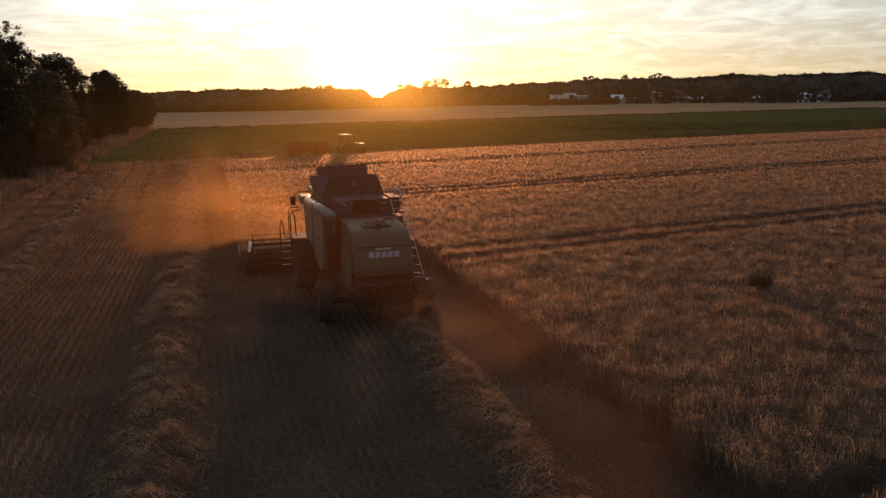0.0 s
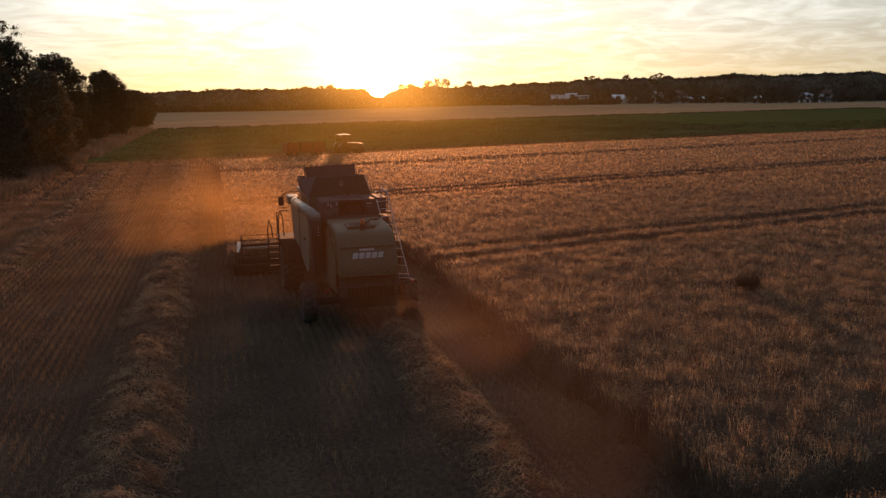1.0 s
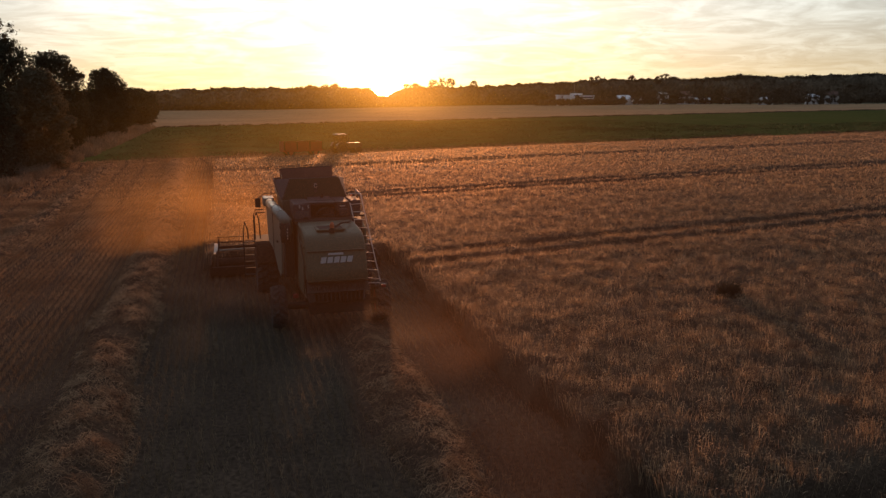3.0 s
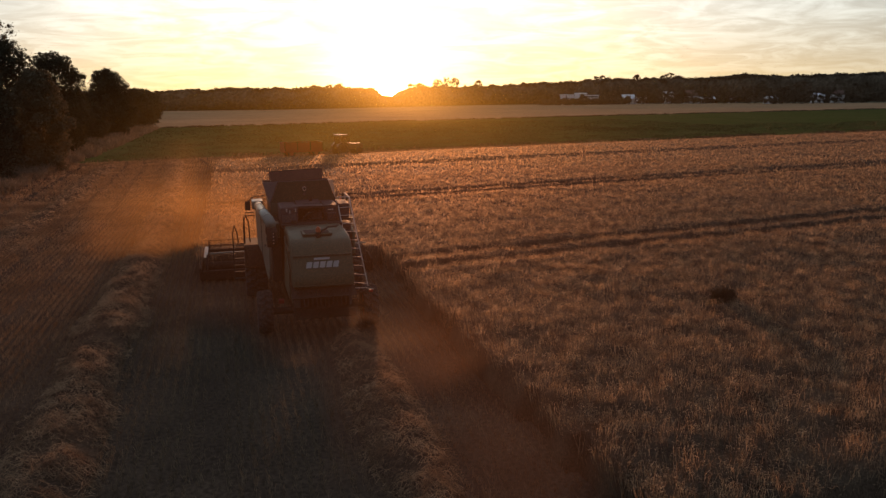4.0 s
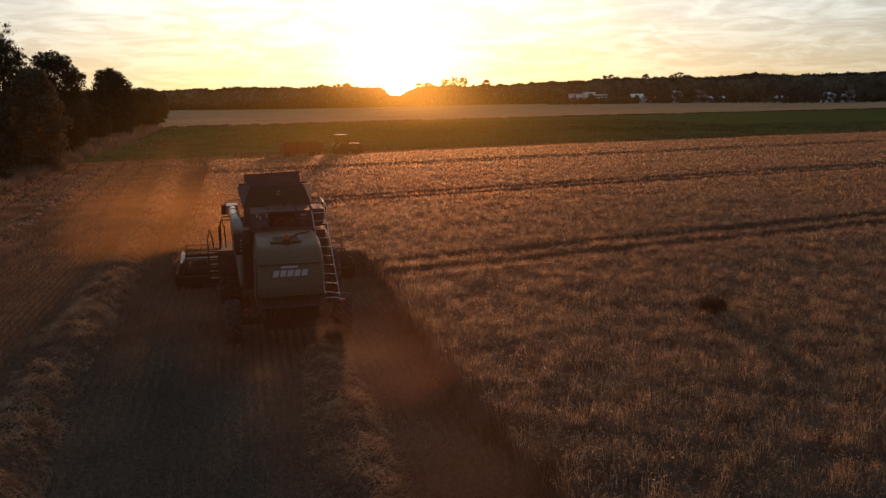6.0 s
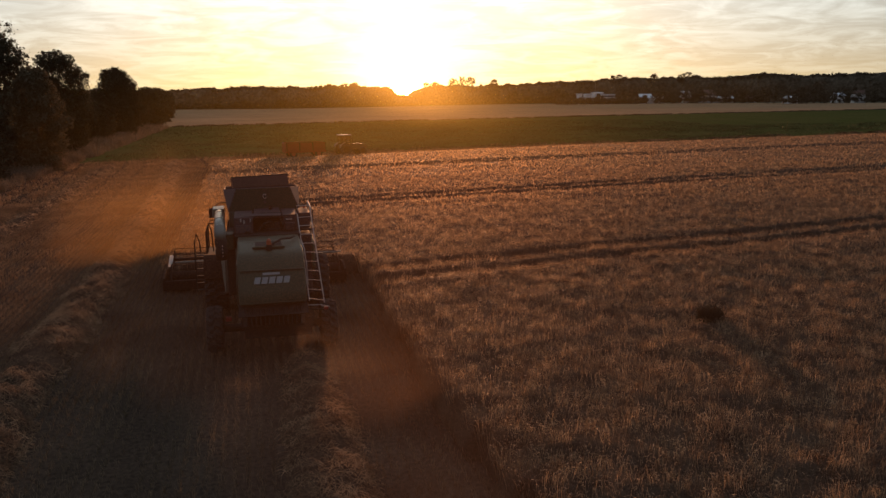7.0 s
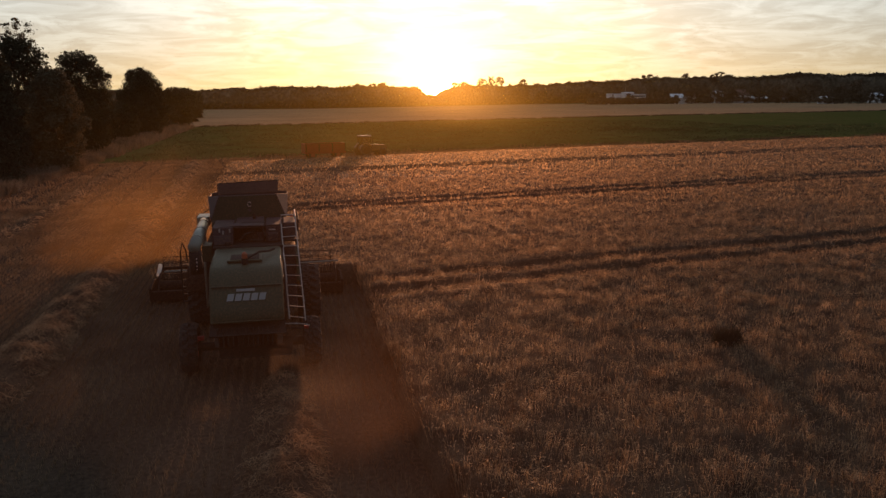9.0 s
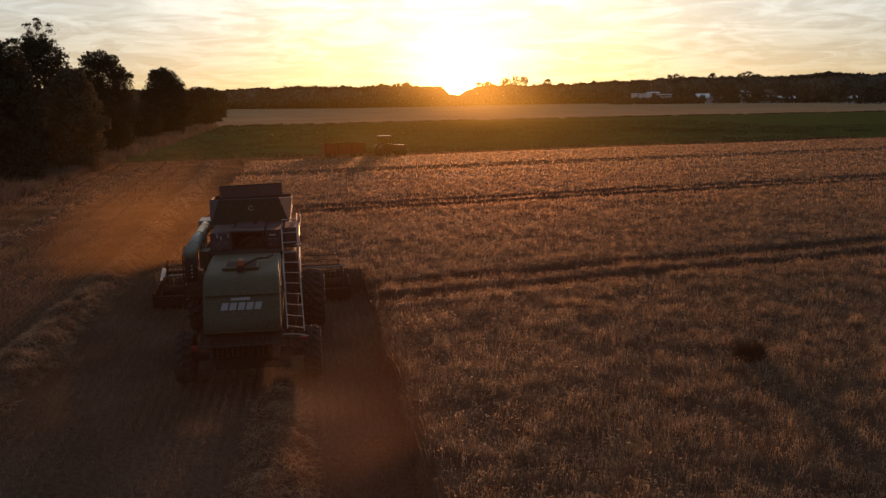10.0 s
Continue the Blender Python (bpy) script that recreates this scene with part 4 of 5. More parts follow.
    for x, z, w in ((-0.84, 3.84, 0.05), (-0.74, 3.78, 0.05), (-0.54, 3.83, 0.04)):
        part("sticker", box(x, x + w, 0.605, 0.618, z, z + 0.11, 0.002), M["silver"], deck)
    for pts, r in (([(-0.28, 0.9, 3.5), (-0.1, 0.85, 3.72), (0.15, 1.0, 3.78), (0.3, 1.3, 3.72)], 0.035), ([(0.44, 0.9, 3.48), (0.5, 0.8, 3.66), (0.42, 0.95, 3.86), (0.2, 1.4, 3.9)], 0.03), ([(-0.2, 0.95, 3.48), (0.05, 0.8, 3.55), (0.4, 0.85, 3.52)], 0.025)):
        part("engine_hose", bar(pts, r, 8), M["black"], deck)
    part("fan_belt_guard", bar([(0.1, 0.98, 3.62), (0.1, 1.06, 3.62)], 0.17, 18), M["rust"], deck)
    part("pulley", bar([(0.1, 0.94, 3.62), (0.1, 0.99, 3.62)], 0.08, 14), M["rust"], deck)
    part("coolant_tank", box(0.56, 0.86, 0.72, 0.95, 3.48, 3.74, 0.04), M["engine"], deck)
    part("engine_cover", plate([(-0.40, 1.62, 3.90), (0.46, 1.62, 3.92), (0.44, 2.6, 3.97), (-0.38, 2.6, 3.95)], 0.03), M["engine"], deck)
    part("latch", box(0.60, 0.80, 0.93, 0.955, 3.80, 3.84, 0.008), M["galvanised"], deck)
    part("fuel_cap", bar([(-0.6, 0.55, 3.46), (-0.6, 0.55, 3.55)], 0.08, 12), M["black"], deck)

    # grain tank with flared extension and raised cover
    tank = part("grain_tank", box(-1.22, 1.18, 2.95, 6.0, 2.2, 3.86, 0.04), M["dark_green"], root)
    bl, br, tl, tr = (-1.22, 3.0, 3.86), (1.14, 3.0, 3.86), (-0.92, 2.86, 4.64), (0.84, 2.86, 4.66)
    fl, fr = (-1.38, 4.4, 4.46), (1.22, 4.4, 4.48)
    bfl, bfr = (-1.22, 5.9, 3.86), (1.18, 5.9, 3.86)
    part("extension_rear", plate([bl, br, tr, tl], 0.03), M["dark_green"], tank, "dark rear plate of the grain tank")
    part("extension_corner", plate([bl, tl, fl], 0.025), M["tank"], tank)
    part("extension_corner", plate([br, fr, tr], 0.025), M["tank"], tank)
    part("extension_side", plate([bl, fl, (-1.36, 5.8, 4.42), bfl], 0.025), M["tank"], tank)
    part("extension_side", plate([br, bfr, (1.22, 5.8, 4.42), fr], 0.025), M["tank"], tank)
    part("extension_front", plate([bfl, (-1.36, 5.85, 4.42), (1.22, 5.85, 4.42), bfr], 0.025), M["tank"], tank)
    part("tank_rim", bar([tl, tr, fr], 0.018), M["tank"], tank)
    part("tank_rim", bar([tl, fl], 0.018), M["tank"], tank)
    part("window_ring", bar([(0.0 + 0.055 * math.cos(a), 2.86, 4.36 + 0.075 * math.sin(a)) for a in np.linspace(0.3, 6.0, 14)], 0.014, 6), M["galvanised"], tank)
    part("window_glass", bar([(0.0, 2.93, 4.16), (0.0, 2.88, 4.16)], 0.05, 12), M["tank"], tank)
    cover = part("tank_cover", plate([(-1.06, 5.0, 4.44), (0.90, 5.06, 4.48), (0.92, 5.2, 4.86), (-1.12, 5.1, 4.80)], 0.05), M["lid"], root, "raised dark brown tank cover")
    part("cover_frame", bar([(-1.12, 5.08, 4.81), (0.92, 5.18, 4.87)], 0.03), M["black"], cover)
    part("cover_side", plate([(-1.10, 5.05, 4.44), (-1.12, 5.12, 4.8), (-0.95, 5.8, 4.62), (-0.95, 5.8, 4.42)], 0.03), M["lid"], cover)
    part("cover_side", plate([(0.92, 5.05, 4.46), (0.92, 5.2, 4.84), (0.82, 5.8, 4.62), (0.82, 5.8, 4.42)], 0.03), M["lid"], cover)

    # side panels
    bm = bmesh.new()
    extruded(bm, [(1.9, 3.36), (1.75, 2.6), (1.85, 1.75), (2.0, 1.30), (2.3, 1.16), (2.9, 1.45), (3.5, 1.9), (4.7, 2.1), (4.9, 2.9), (5.0, 3.5), (3.6, 3.52)], -1.58, -1.70, bevel=0.03)
    for v in bm.verts:
        v.co.x += 0.10 * (4.9 - v.co.y) - 0.02
    panel = part("side_panel", bm, M["grey_green"], root, "pale dusty side panel")
    bm = box(-1.73, -1.715, 3.3, 3.34, 1.95, 3.4, 0.003)
    for v in bm.verts:
        v.co.x += 0.10 * (4.9 - v.co.y) - 0.02
    part("panel_seam", bm, M["black"], panel)
    part("panel_handle", box(-1.53, -1.48, 2.3, 2.5, 2.4, 2.45, 0.01), M["black"], panel)
    bm = bmesh.new()
    extruded(bm, [(0.6, 3.10), (0.5, 2.3), (1.2, 1.9), (3.0, 2.1), (5.6, 2.3), (5.8, 3.4), (2.6, 3.4)], 1.36, 1.46, bevel=0.03)
    panel = part("side_panel", bm, M["green"], root)
    part("panel_handle", box(1.46, 1.50, 1.2, 1.45, 2.4, 2.46, 0.01), M["black"], panel)
    part("service_box", box(-1.36, -1.06, 0.75, 1.35, 2.95, 3.44, 0.03), M["green"], root, "small green box beside the engine bay")
    part("inner_wall", box(-1.32, -0.98, 1.36, 4.6, 1.3, 3.34, 0.04), M["black"], root)
    part("shoulder_box", box(-1.84, -1.42, 4.7, 5.6, 3.42, 3.74, 0.05), M["grey_green"], root, "pale box on the shoulder of the machine")
    part("side_shield", plate([(-0.97, -0.4, 3.2), (-1.0, -0.3, 1.5), (-0.97, -1.9, 1.45), (-0.97, -2.1, 2.4)], 0.03), M["green"], root)
    part("right_wall", box(0.98, 1.36, 0.7, 5.8, 1.4, 3.35, 0.04), M["engine"], root)

    # unloading auger folded back along the top
    auger = part("unloading_auger", bar([(-1.60, 5.0, 3.55), (-1.42, -0.72, 3.68)], 0.17, 20), M["tube"], root, "pale steel unloading auger tube", smooth=True)
    for yy in (0.4, 2.2, 4.0):
        k = (5.0 - yy) / 5.55
        c = Vector((-1.60, 5.0, 3.55)).lerp(Vector((-1.42, -0.55, 3.68)), k)
        part("tube_collar", bar([c + Vector((0, 0.03, 0)), c - Vector((0, 0.03, 0))], 0.185, 20), M["tube"], auger)
    bm = bar([(-1.42, -0.50, 3.60), (-1.41, -0.60, 3.40), (-1.40, -0.66, 3.20), (-1.40, -0.66, 2.92)], [0.16, 0.185, 0.185, 0.16], 16)
    spout = part("spout", bm, M["black"], auger, "black rubber discharge spout", smooth=True)
    for k in range(4):
        part("rivet", bar([(-1.36, -0.80, 3.36 - 0.1 * k), (-1.36, -0.86, 3.36 - 0.1 * k)], 0.018, 8), M["galvanised"], spout)

    # rear ladder beside the hood
    ladder = new("ladder")
    ladder.parent = root
    tagged(ladder, "bright galvanised ladder beside the rear hood")
    la, lb, ra, rb = Vector((0.97, 1.0, 3.96)), Vector((1.08, -1.55, 1.70)), Vector((1.40, 1.0, 3.98)), Vector((1.52, -1.55, 1.62))
    part("rail", bar([la, lb], 0.019), M["galvanised"], ladder)
    part("rail", bar([ra, rb], 0.019), M["galvanised"], ladder)
    for k in range(10):
        t = 0.04 + k * 0.104
        part("rung", bar([la.lerp(lb, t), ra.lerp(rb, t)], 0.014, 6), M["galvanised"], ladder)
    part("hand_rail", bar([(1.40, 1.0, 3.98), (1.40, 1.2, 4.18), (1.40, 2.3, 4.22), (1.40, 2.5, 3.6)], 0.022), M["galvanised"], ladder)
    part("hand_rail", bar([(1.40, 1.3, 4.19), (0.98, 1.35, 4.19), (0.95, 1.35, 3.9)], 0.02), M["galvanised"], ladder)
    part("hand_rail", bar([(0.99, -0.2, 3.3), (1.02, -0.9, 3.2), (1.05, -1.35, 2.75), (1.06, -1.5, 2.2)], 0.02), M["galvanised"], ladder)
    part("amber_marker", box(1.28, 1.36, 2.9, 3.0, 3.70, 3.98, 0.02), M["orange"], root)
    part("platform", box(0.98, 1.5, 1.0, 2.6, 3.42, 3.48, 0.01), M["black"], root)
    part("battery_box", box(1.02, 1.40, 1.25, 2.5, 3.48, 3.97, 0.04), M["engine"], root, "dark box on the service platform")
    for z in (3.75, 4.05):
        part("platform_rail", bar([(1.5, 1.1, z), (1.5, 3.2, z), (1.5, 4.2, z - 0.1)], 0.016), M["black"], root)
    for y in (1.6, 2.6, 3.6):
        part("rail_post", bar([(1.5, y, 3.3), (1.5, y, 4.05)], 0.016), M["black"], root)

    # rear axle lamps on a bracket
    part("lamp_bracket", bar([(0.95, -2.1, 1.72), (1.35, -2.1, 1.70), (1.62, -2.05, 1.62)], 0.016), M["galvanised"], root)
    part("lamp_bracket", bar([(0.95, -2.1, 1.60), (1.66, -2.05, 1.54)], 0.022), M["black"], root)
    part("rear_lamp", box(1.45, 1.58, -2.14, -2.05, 1.55, 1.63, 0.015), M["red"], root, "small red rear lamp")
    part("rear_lamp", box(-1.35, -1.18, -2.0, -1.9, 1.35, 1.48, 0.02), M["red"], root, "small red rear lamp")
    part("rear_axle", bar([(-1.75, -0.45, 0.72), (1.75, -0.45, 0.72)], 0.12, 10), M["black"], root)
    part("front_axle", bar([(-1.9, 4.7, 0.97), (1.9, 4.7, 0.97)], 0.18, 10), M["black"], root)
    for s in (-1, 1):
        wheel(root, (s * 1.72, -0.45, 0.72), 0.72, 0.48, M["rim"], 18)
        wheel(root, (s * 1.82, 4.7, 0.97), 0.97, 0.78, M["rim"], 20)
        if s > 0:
            continue
        bm = bmesh.new()
        prof = [(4.7 + 1.12 * math.cos(a), 0.97 + 1.12 * math.sin(a)) for a in np.linspace(0.35, 2.75, 12)]
        prof += [(4.7 + 1.06 * math.cos(a), 0.97 + 1.06 * math.sin(a)) for a in np.linspace(2.75, 0.35, 12)]
        extruded(bm, prof, s * 1.45, s * 2.22)
        part("mudguard", bm, M["rust"], root)

    # cab with glazing, roof and mirrors
    cab = part("cab_frame", box(-1.05, 1.05, 6.1, 6.25, 1.9, 3.7, 0.03), M["black"], root)
    part("cab_roof", box(-1.2, 1.2, 6.0, 7.9, 3.62, 3.82, 0.07), M["grey_green"], cab)
    part("cab_floor", box(-1.1, 1.1, 6.1, 7.7, 1.85, 2.0, 0.03), M["black"], cab)
    part("windscreen", plate([(-1.0, 7.6, 2.0), (1.0, 7.6, 2.0), (1.05, 7.8, 3.62), (-1.05, 7.8, 3.62)], 0.01), M["glass"], cab)
    for s in (-1, 1):
        part("side_window", plate([(s * 1.05, 6.25, 2.0), (s * 1.03, 7.6, 2.0), (s * 1.06, 7.75, 3.62), (s * 1.06, 6.25, 3.62)], 0.01), M["glass"], cab)
        if s > 0:
            continue
        part("mirror_arm", bar([(s * 1.1, 7.6, 3.6), (s * 1.7, 7.4, 3.62), (s * 1.96, 7.0, 3.45)], 0.02), M["black"], root)
        part("mirror", box(s * 1.96 - 0.11, s * 1.96 + 0.11, 6.93, 7.0, 3.10, 3.48, 0.03), M["black"], root)
    # access steps with looped rails on the near side of the cab
    part("access_platform", box(-2.2, -1.1, 6.0, 7.5, 1.80, 1.86, 0.01), M["black"], root)
    steps = new("access_steps")
    steps.parent = root
    for k in range(6):
        part("step", box(-2.62, -2.18, 6.05, 6.2, 0.45 + 0.27 * k, 0.48 + 0.27 * k, 0.01), M["black"], steps)
    part("stringer", bar([(-2.62, 6.1, 0.4), (-2.62, 6.1, 2.3), (-2.55, 6.2, 2.62), (-2.45, 6.3, 2.3), (-2.42, 6.3, 1.9)], 0.025), M["black"], steps)
    part("stringer", bar([(-2.18, 6.1, 0.4), (-2.18, 6.1, 2.7), (-2.08, 6.2, 3.0), (-1.98, 6.3, 2.7), (-1.95, 6.3, 1.9)], 0.025), M["black"], steps)
    for y in (6.4, 7.3):
        part("platform_loop", bar([(-2.15, y, 1.85), (-2.15, y, 2.75), (-2.05, y + 0.1, 2.95), (-1.7, y + 0.1, 2.95)], 0.022), M["black"], root)

    # cutting header with reel
    x0, x1 = -4.0, 3.25
    header = part("header", box(x0, x1, 7.75, 7.95, 0.10, 0.50, 0.04), M["rust"], root, "wide red-brown cutting header")
    bm = bmesh.new()
    extruded(bm, [(7.9, 0.10), (9.5, 0.06), (9.6, 0.12), (8.8, 0.2), (7.95, 0.30)], x0, x1)
    part("table", bm, M["rust"], header)
    part("cutter_bar", box(x0, x1, 9.5, 9.66, 0.07, 0.12, 0.01), M["galvanised"], header)
    part("feed_auger", bar([(x0 + 0.2, 8.35, 0.55), (x1 - 0.2, 8.35, 0.55)], 0.22, 16), M["rust"], header)
    part("reel_beam", bar([(-3.62, 8.85, 1.03), (x1 - 0.05, 8.85, 1.16)], 0.034, 8), M["tube"], header)
    part("feeder_house", box(-0.7, 0.7, 6.1, 7.8, 0.5, 1.5, 0.04), M["dark_green"], root)
    for x in (x0, x1):
        bm = bmesh.new()
        extruded(bm, [(7.75, 0.1), (9.6, 0.06), (10.5, 0.25), (9.7, 0.62), (8.7, 0.78), (7.75, 0.62)], x - 0.04, x + 0.04, bevel=0.015)
        part("end_shield", bm, M["rust"], header)
        part("reel_arm", bar([(x * 0.93, 7.85, 0.5), (x * 0.93, 8.4, 0.95), (x * 0.93, 9.1, 1.10)], 0.04, 8), M["rust"], header)
    part("marker_plate", plate([(-3.87, 8.55, 0.93), (-3.72, 8.55, 0.92), (-3.66, 8.95, 1.31), (-3.81, 8.95, 1.33)], 0.02), M["white"], header, "pale marker plate")
    part("marker_stay", bar([(-3.72, 8.85, 0.75), (-3.64, 8.88, 1.03), (-3.62, 8.9, 1.55)], 0.018), M["rust"], header)
    part("reel_shaft", bar([(x0 + 0.25, 9.1, 1.12), (x1 - 0.25, 9.1, 1.12)], 0.06, 10), M["rust"], header)
    for k in range(6):
        a = k * math.pi / 3 + 0.4
        yy, zz = 9.1 + 0.44 * math.cos(a), 1.12 + 0.44 * math.sin(a)
        bm = bar([(x0 + 0.3, yy, zz), (x1 - 0.3, yy, zz)], 0.015, 6)
        for j in range(17):
            xx = x0 + 0.4 + j * (x1 - x0 - 0.8) / 16
            tube(bm, [(xx, yy, zz), (xx, yy - 0.05, zz - 0.16)], 0.004, 4)
        part("tine_bar", bm, M["rust"], header)
    for j in range(4):
        xx = x0 + 0.35 + j * (x1 - x0 - 0.7) / 3
        for k in range(6):
            a = k * math.pi / 3 + 0.4
            part("reel_spoke", bar([(xx, 9.1, 1.12), (xx, 9.1 + 0.44 * math.cos(a), 1.12 + 0.44 * math.sin(a))], 0.014, 5), M["rust"], header)
    tagged(root, "dusty green combine harvester cutting grain, auger folded back", "combine harvester")


build_combine()


# ---- tractor and trailer ----
def build_tractor(m):
    root = new("tractor")
    bm = bmesh.new()
    extruded(bm, [(0.35, 0.75), (2.75, 0.8), (2.95, 1.0), (2.9, 1.35), (2.6, 1.52), (0.35, 1.62)], -0.36, 0.36, bevel=0.06)
    part("bonnet", bm, M["tractor"], root, "dark rounded engine bonnet")
    part("chassis", box(-0.25, 0.25, -0.9, 2.6, 0.5, 0.9, 0.04), M["black"], root)
    part("cab_base", box(-0.6, 0.6, -0.95, 0.4, 0.8, 1.45, 0.05), M["tractor"], root)
    cab = part("cab_roof", box(-0.78, 0.78, -1.05, 0.5, 2.62, 2.80, 0.06), M["grey_green"], root, "pale cab roof catching the light")
    for x in (-0.7, 0.7):
        for y in (-0.9, -0.2, 0.38):
            part("pillar", bar([(x, y, 1.4), (x * 0.98, y, 2.64)], 0.04, 6), M["black"], cab)
        part("side_glass", box(x - 0.006, x + 0.006, -0.88, 0.36, 1.45, 2.6, 0.0), M["glass"], cab)
    part("rear_glass", box(-0.66, 0.66, -0.906, -0.894, 1.45, 2.6, 0.0), M["glass"], cab)
    part("windscreen", box(-0.66, 0.66, 0.374, 0.386, 1.6, 2.6, 0.0), M["glass"], cab)
    part("seat", box(-0.25, 0.25, -0.6, -0.1, 1.3, 1.85, 0.06), M["black"], root)
    part("exhaust", bar([(0.42, 0.75, 1.4), (0.42, 0.75, 2.55)], 0.04, 8), M["black"], root)
    for s in (-1, 1):
        wheel(root, (s * 0.88, -0.45, 0.82), 0.82, 0.44, M["rust"], 18)
        wheel(root, (s * 0.8, 2.05, 0.56), 0.56, 0.34, M["rust"], 16)
        bm = bmesh.new()
        prof = [(-0.45 + 0.95 * math.cos(a), 0.82 + 0.95 * math.sin(a)) for a in np.linspace(0.3, 2.8, 10)]
        prof += [(-0.45 + 0.9 * math.cos(a), 0.82 + 0.9 * math.sin(a)) for a in np.linspace(2.8, 0.3, 10)]
        extruded(bm, prof, s * 0.6, s * 1.12)
        part("mudguard", bm, M["tractor"], root)
        part("mirror", box(s * 1.1 - 0.1, s * 1.1 + 0.1, 0.42, 0.46, 1.9, 2.25, 0.02), M["black"], root)
        part("mirror_arm", bar([(s * 0.72, 0.4, 2.3), (s * 1.1, 0.44, 2.2)], 0.02, 6), M["black"], root)
    part("drawbar_hitch", box(-0.12, 0.12, -1.35, -0.9, 0.45, 0.6, 0.02), M["black"], root)
    root.matrix_basis = m
    tagged(root, "dark tractor with a pale cab roof parked at the field edge", "tractor")


def build_trailer(m):
    root = new("trailer")
    part("chassis", box(-0.45, 0.45, -2.3, 2.3, 0.72, 0.9, 0.03), M["black"], root)
    part("floor", box(-1.05, 1.05, -2.35, 2.35, 0.9, 0.98, 0.02), M["red"], root)
    for s in (-1, 1):
        side = part("side_board", box(s * 1.05 - 0.03, s * 1.05 + 0.03, -2.35, 2.35, 0.62, 1.86, 0.01), M["red"], root)
        for y in (-2.3, -0.78, 0.78, 2.3):
            part("stake", box(s * 1.09 - 0.04, s * 1.09 + 0.04, y - 0.05, y + 0.05, 0.85, 1.92, 0.01), M["rust"], side)
        part("top_rail", box(s * 1.05 - 0.05, s * 1.05 + 0.05, -2.35, 2.35, 1.86, 1.92, 0.01), M["rust"], side)
    for y in (-2.35, 2.35):
        part("end_board", box(-1.02, 1.02, y - 0.03, y + 0.03, 0.62, 1.88, 0.01), M["red"], root)
    for y in (-1.5, 1.5):
        part("axle", bar([(-0.95, y, 0.46), (0.95, y, 0.46)], 0.07, 8), M["black"], root)
        for s in (-1, 1):
            wheel(root, (s * 0.9, y, 0.46), 0.46, 0.26, M["rim"], 14)
    part("drawbar", bar([(-0.3, 2.3, 0.8), (0, 3.5, 0.55), (0.3, 2.3, 0.8)], 0.05, 8), M["rust"], root)
    root.matrix_basis = m
    tagged(root, "empty red two-axle farm trailer parked behind the tractor", "trailer")


build_tractor(pose(12.45, 82.5, 0, 0, 0, -72) @ Matrix.Scale(0.99, 4))
build_trailer(pose(6.8, 81.5, 0, 0, 0, -78) @ Matrix.Diagonal((1.0, 1.12, 1.02, 1)))


# ---- dust thrown up by the machine, and sheets added for sun glare ----
def dust_glare_material(name, density, grain, tone, spread, lift):
    """Thin airborne dust, or a sheet imitating sun glare: nearly clear, a small share of the light scattered on, fading
    out towards the edge of the cloud and at the ground.
    """
    m = bpy.data.materials.new(name)
    m.use_nodes = True
    nt = m.node_tree
    N, L = nt.nodes.new, nt.links.new
    nt.nodes.remove(nt.nodes["Principled BSDF"])
    local = N("ShaderNodeTexCoord").outputs["Object"]

    def op(kind, a, b=None, clamp=False):
        n = N("ShaderNodeMath")
        n.operation, n.use_clamp = kind, clamp
        for k, v in enumerate((a, b)):
            if isinstance(v, (int, float)):
                n.inputs[k].default_value = v
            elif v is not None:
                L(v, n.inputs[k])
        return n.outputs[0]

    split = N("ShaderNodeSeparateXYZ")
    L(local, split.inputs[0])
    x, z = split.outputs[0], split.outputs[2]
    r2 = op("ADD", op("MULTIPLY", x, x), op("MULTIPLY", z, z))
    fall = op("POWER", op("SUBTRACT", 1.0, r2, True), 2.0)
    ground = op("MULTIPLY", z, lift, True)
    billow = N("ShaderNodeTexNoise")
    billow.inputs["Scale"].default_value, billow.inputs["Detail"].default_value = grain, 4.0
    L(N("ShaderNodeNewGeometry").outputs["Position"], billow.inputs["Vector"])
    puff = op("ADD", op("MULTIPLY", op("SUBTRACT", billow.outputs[0], 0.5), 0.8), 0.55)
    share = op("MULTIPLY", op("MULTIPLY", op("MULTIPLY", fall, ground), puff), density)
    clear, soft, on = N("ShaderNodeBsdfTransparent"), N("ShaderNodeBsdfTranslucent"), N("ShaderNodeBsdfRefraction")
    soft.inputs[0].default_value = on.inputs[0].default_value = (*tone, 1)
    on.inputs["Roughness"].default_value, on.inputs["IOR"].default_value = spread, 1.28
    scatter_mix, cloud_mix = N("ShaderNodeMixShader"), N("ShaderNodeMixShader")
    scatter_mix.inputs[0].default_value = 0.3
    L(soft.outputs[0], scatter_mix.inputs[1])
    L(on.outputs[0], scatter_mix.inputs[2])
    L(share, cloud_mix.inputs[0])
    L(clear.outputs[0], cloud_mix.inputs[1])
    L(scatter_mix.outputs[0], cloud_mix.inputs[2])
    L(cloud_mix.outputs[0], nt.nodes["Material Output"].inputs[0])
    return m


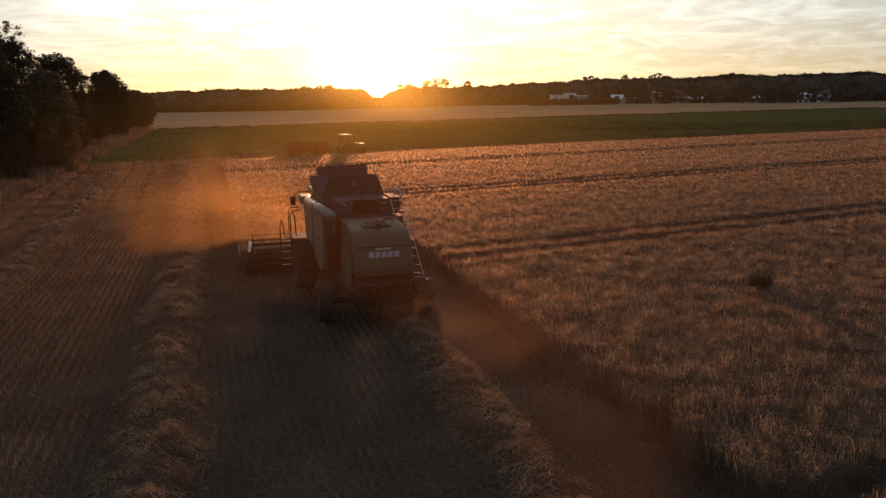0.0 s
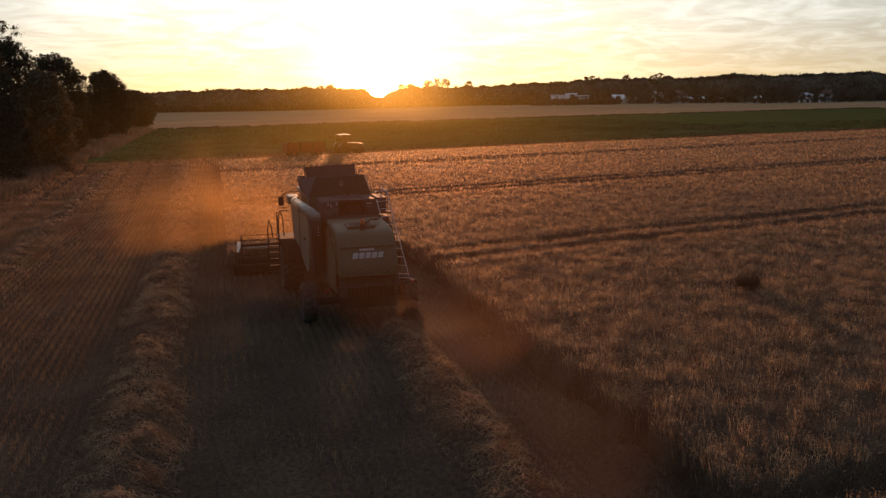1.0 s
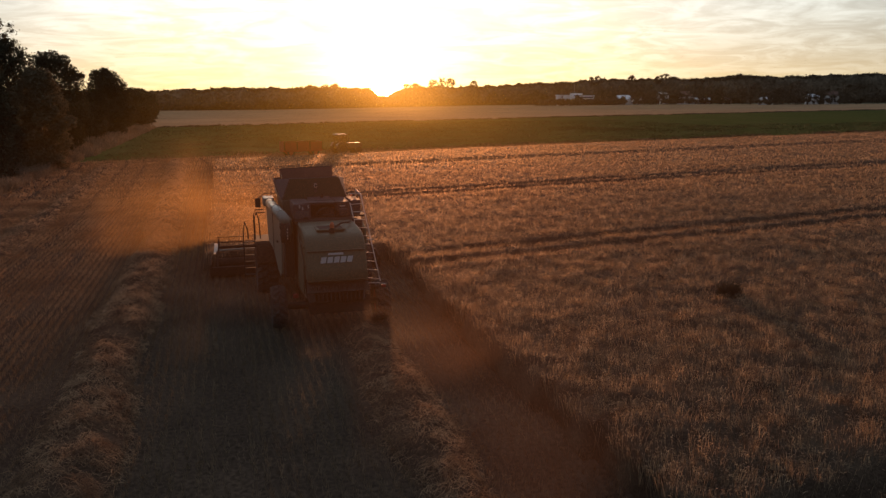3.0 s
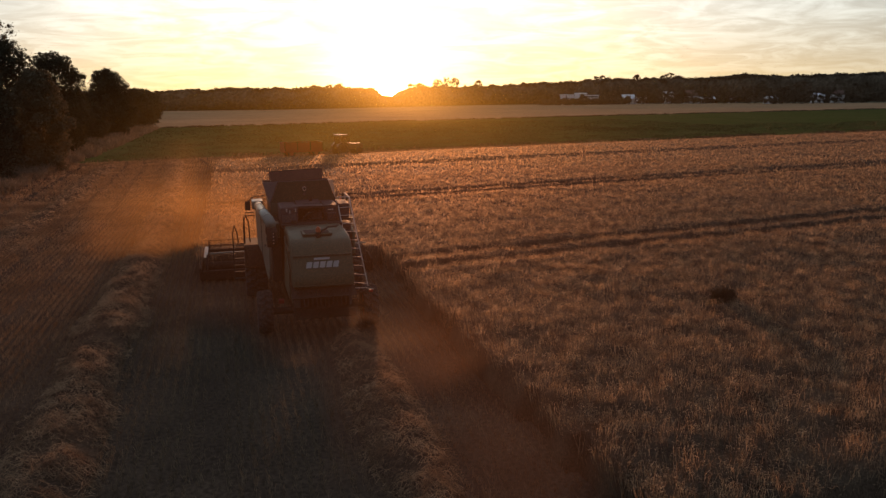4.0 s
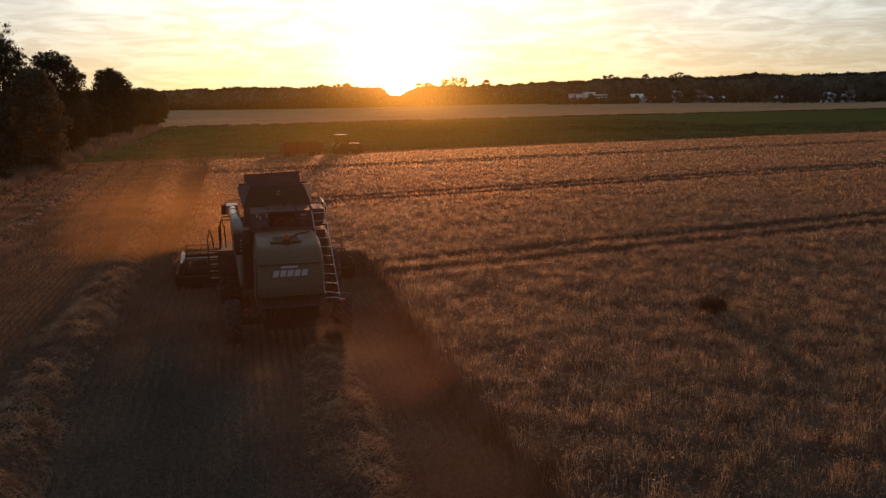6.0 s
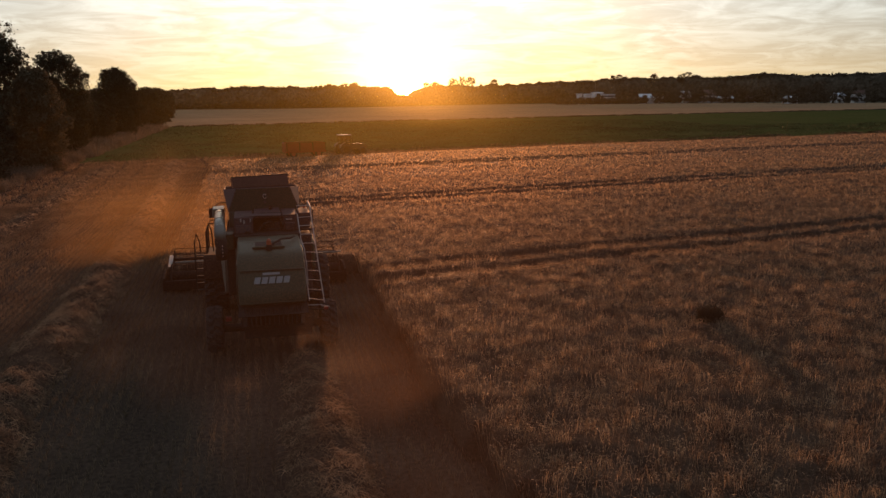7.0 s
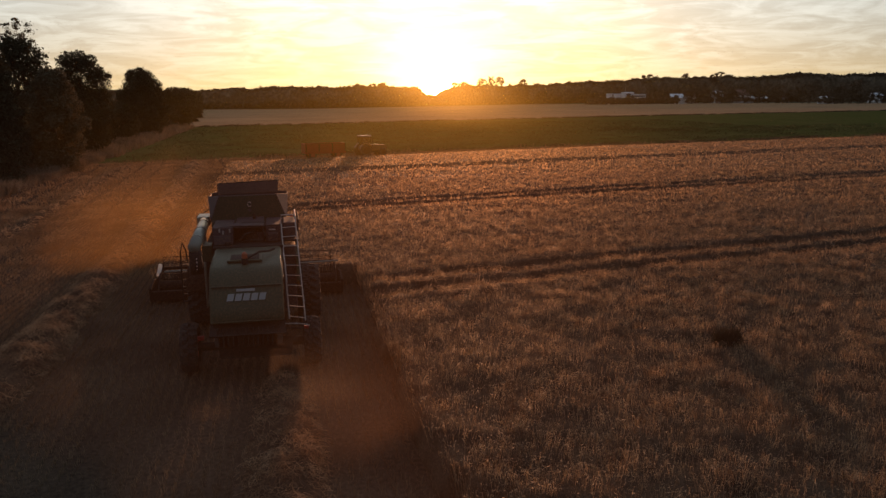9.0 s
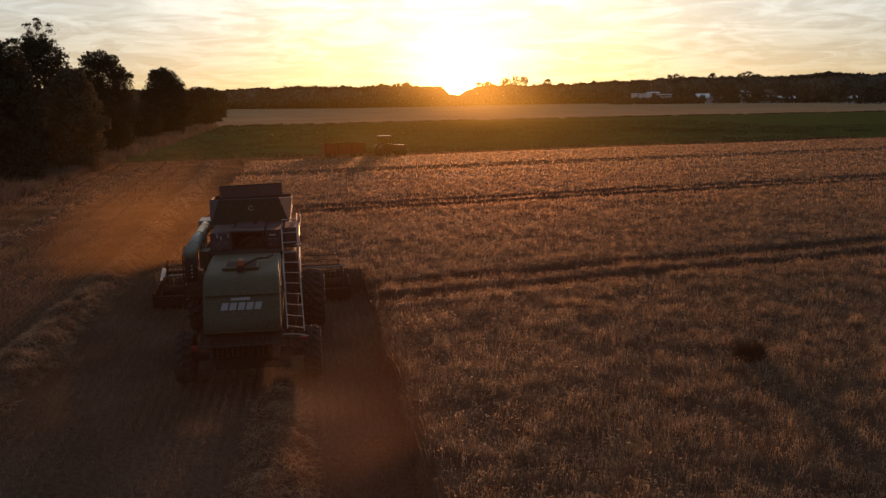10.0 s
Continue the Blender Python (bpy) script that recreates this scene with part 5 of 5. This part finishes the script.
def dust_glare_veil(root, mat, x, y, wide, high, bulge, slant):
    """One billowing layer of a dust cloud, or one added glare sheet, curved and uneven, rising from the ground and
    slanting away.
    """
    us, vs = np.linspace(-1, 1, 25), np.linspace(0.002, 1, 9)
    U, W = np.meshgrid(us, vs, indexing="ij")
    Y = bulge * (plan_noise(U * 3 + x + 40, W * 2 + y + 90, 0.8) - 0.5) * 2 + bulge * U * U + slant * W
    idx = np.arange(U.size).reshape(U.shape)
    faces = np.stack([idx[:-1, :-1], idx[1:, :-1], idx[1:, 1:], idx[:-1, 1:]], -1).reshape(-1, 4)
    ob = mesh_object("veil", np.stack([U, Y, W], -1).reshape(-1, 3), faces, mat, root)
    ob.location, ob.scale, ob.rotation_euler = (x, y, 0), (wide, 1, high), (0, 0, -radians(SUN_AZ))
    return ob


def build_dust_and_glare():
    for label, density, grain, tone, spread, veils, lift in [
        # the first two entries are added sheets that imitate glare round the sun
        ("thin clear sheet added over the grain for golden sun glare", 0.019, 0.05, (0.58, 0.46, 0.07), 0.8, [(14, 50, 60, 15, 1.2, 0)], 4.0),
        ("clear sheets added over the far fields for golden sun glare", GLARE, 0.03, (0.58, 0.48, 0.14), 0.48, [(34, 150, 110, 24, 1.2, 0), (72, 330, 270, 42, 2.0, 0)], 4.0),
        ("thick brown dust plume rising beside the cutting header", 0.85, 0.16, (0.21, 0.128, 0.046), 0.95, [(-4.6, 12.2, 6.6, 4.8, 0.3, 1.5)], 4.0),
        ("golden dust plume drifting on over the stubble", 0.24, 0.12, (0.46, 0.31, 0.13), 0.95, [(-6.0, 25, 9.5, 5.8, 0.4, 4.0)], 4.0),
        ("orange chaff dust settling on the swath behind the machine", 0.31, 0.3, (0.36, 0.220, 0.135), 0.95, [(2.3, -8.6, 2.3, 3.0, 0.2, 6.0), (1.8, -17.5, 3.0, 2.0, 0.2, 9.0)], 4.0),
        ("grey dust whirling in the shade under the chopper", 0.28, 0.4, (0.42, 0.34, 0.28), 0.95, [(-1.2, -4.6, 5.2, 2.4, 0.2, 1.6)], 4.0),
        # added sheet before the camera, lifts the dark tones as lens glare would
        ("faint clear sheet added behind the harvester for lens glare", 0.034, 0.12, (0.60, 0.36, 0.2), 0.95, [(0, -13.5, 20, 9.5, 0.3, 0)], 1.4),
    ]:
        root = new("dust_glare_cloud")
        root.location = (0, 0, 0)
        mat = dust_glare_material("dust_and_glare", density, grain, tone, spread, lift)
        for veil in veils:
            dust_glare_veil(root, mat, *veil)
        tagged(root, label, "dust", kind="stuff")


GLARE = 0.028
build_dust_and_glare()
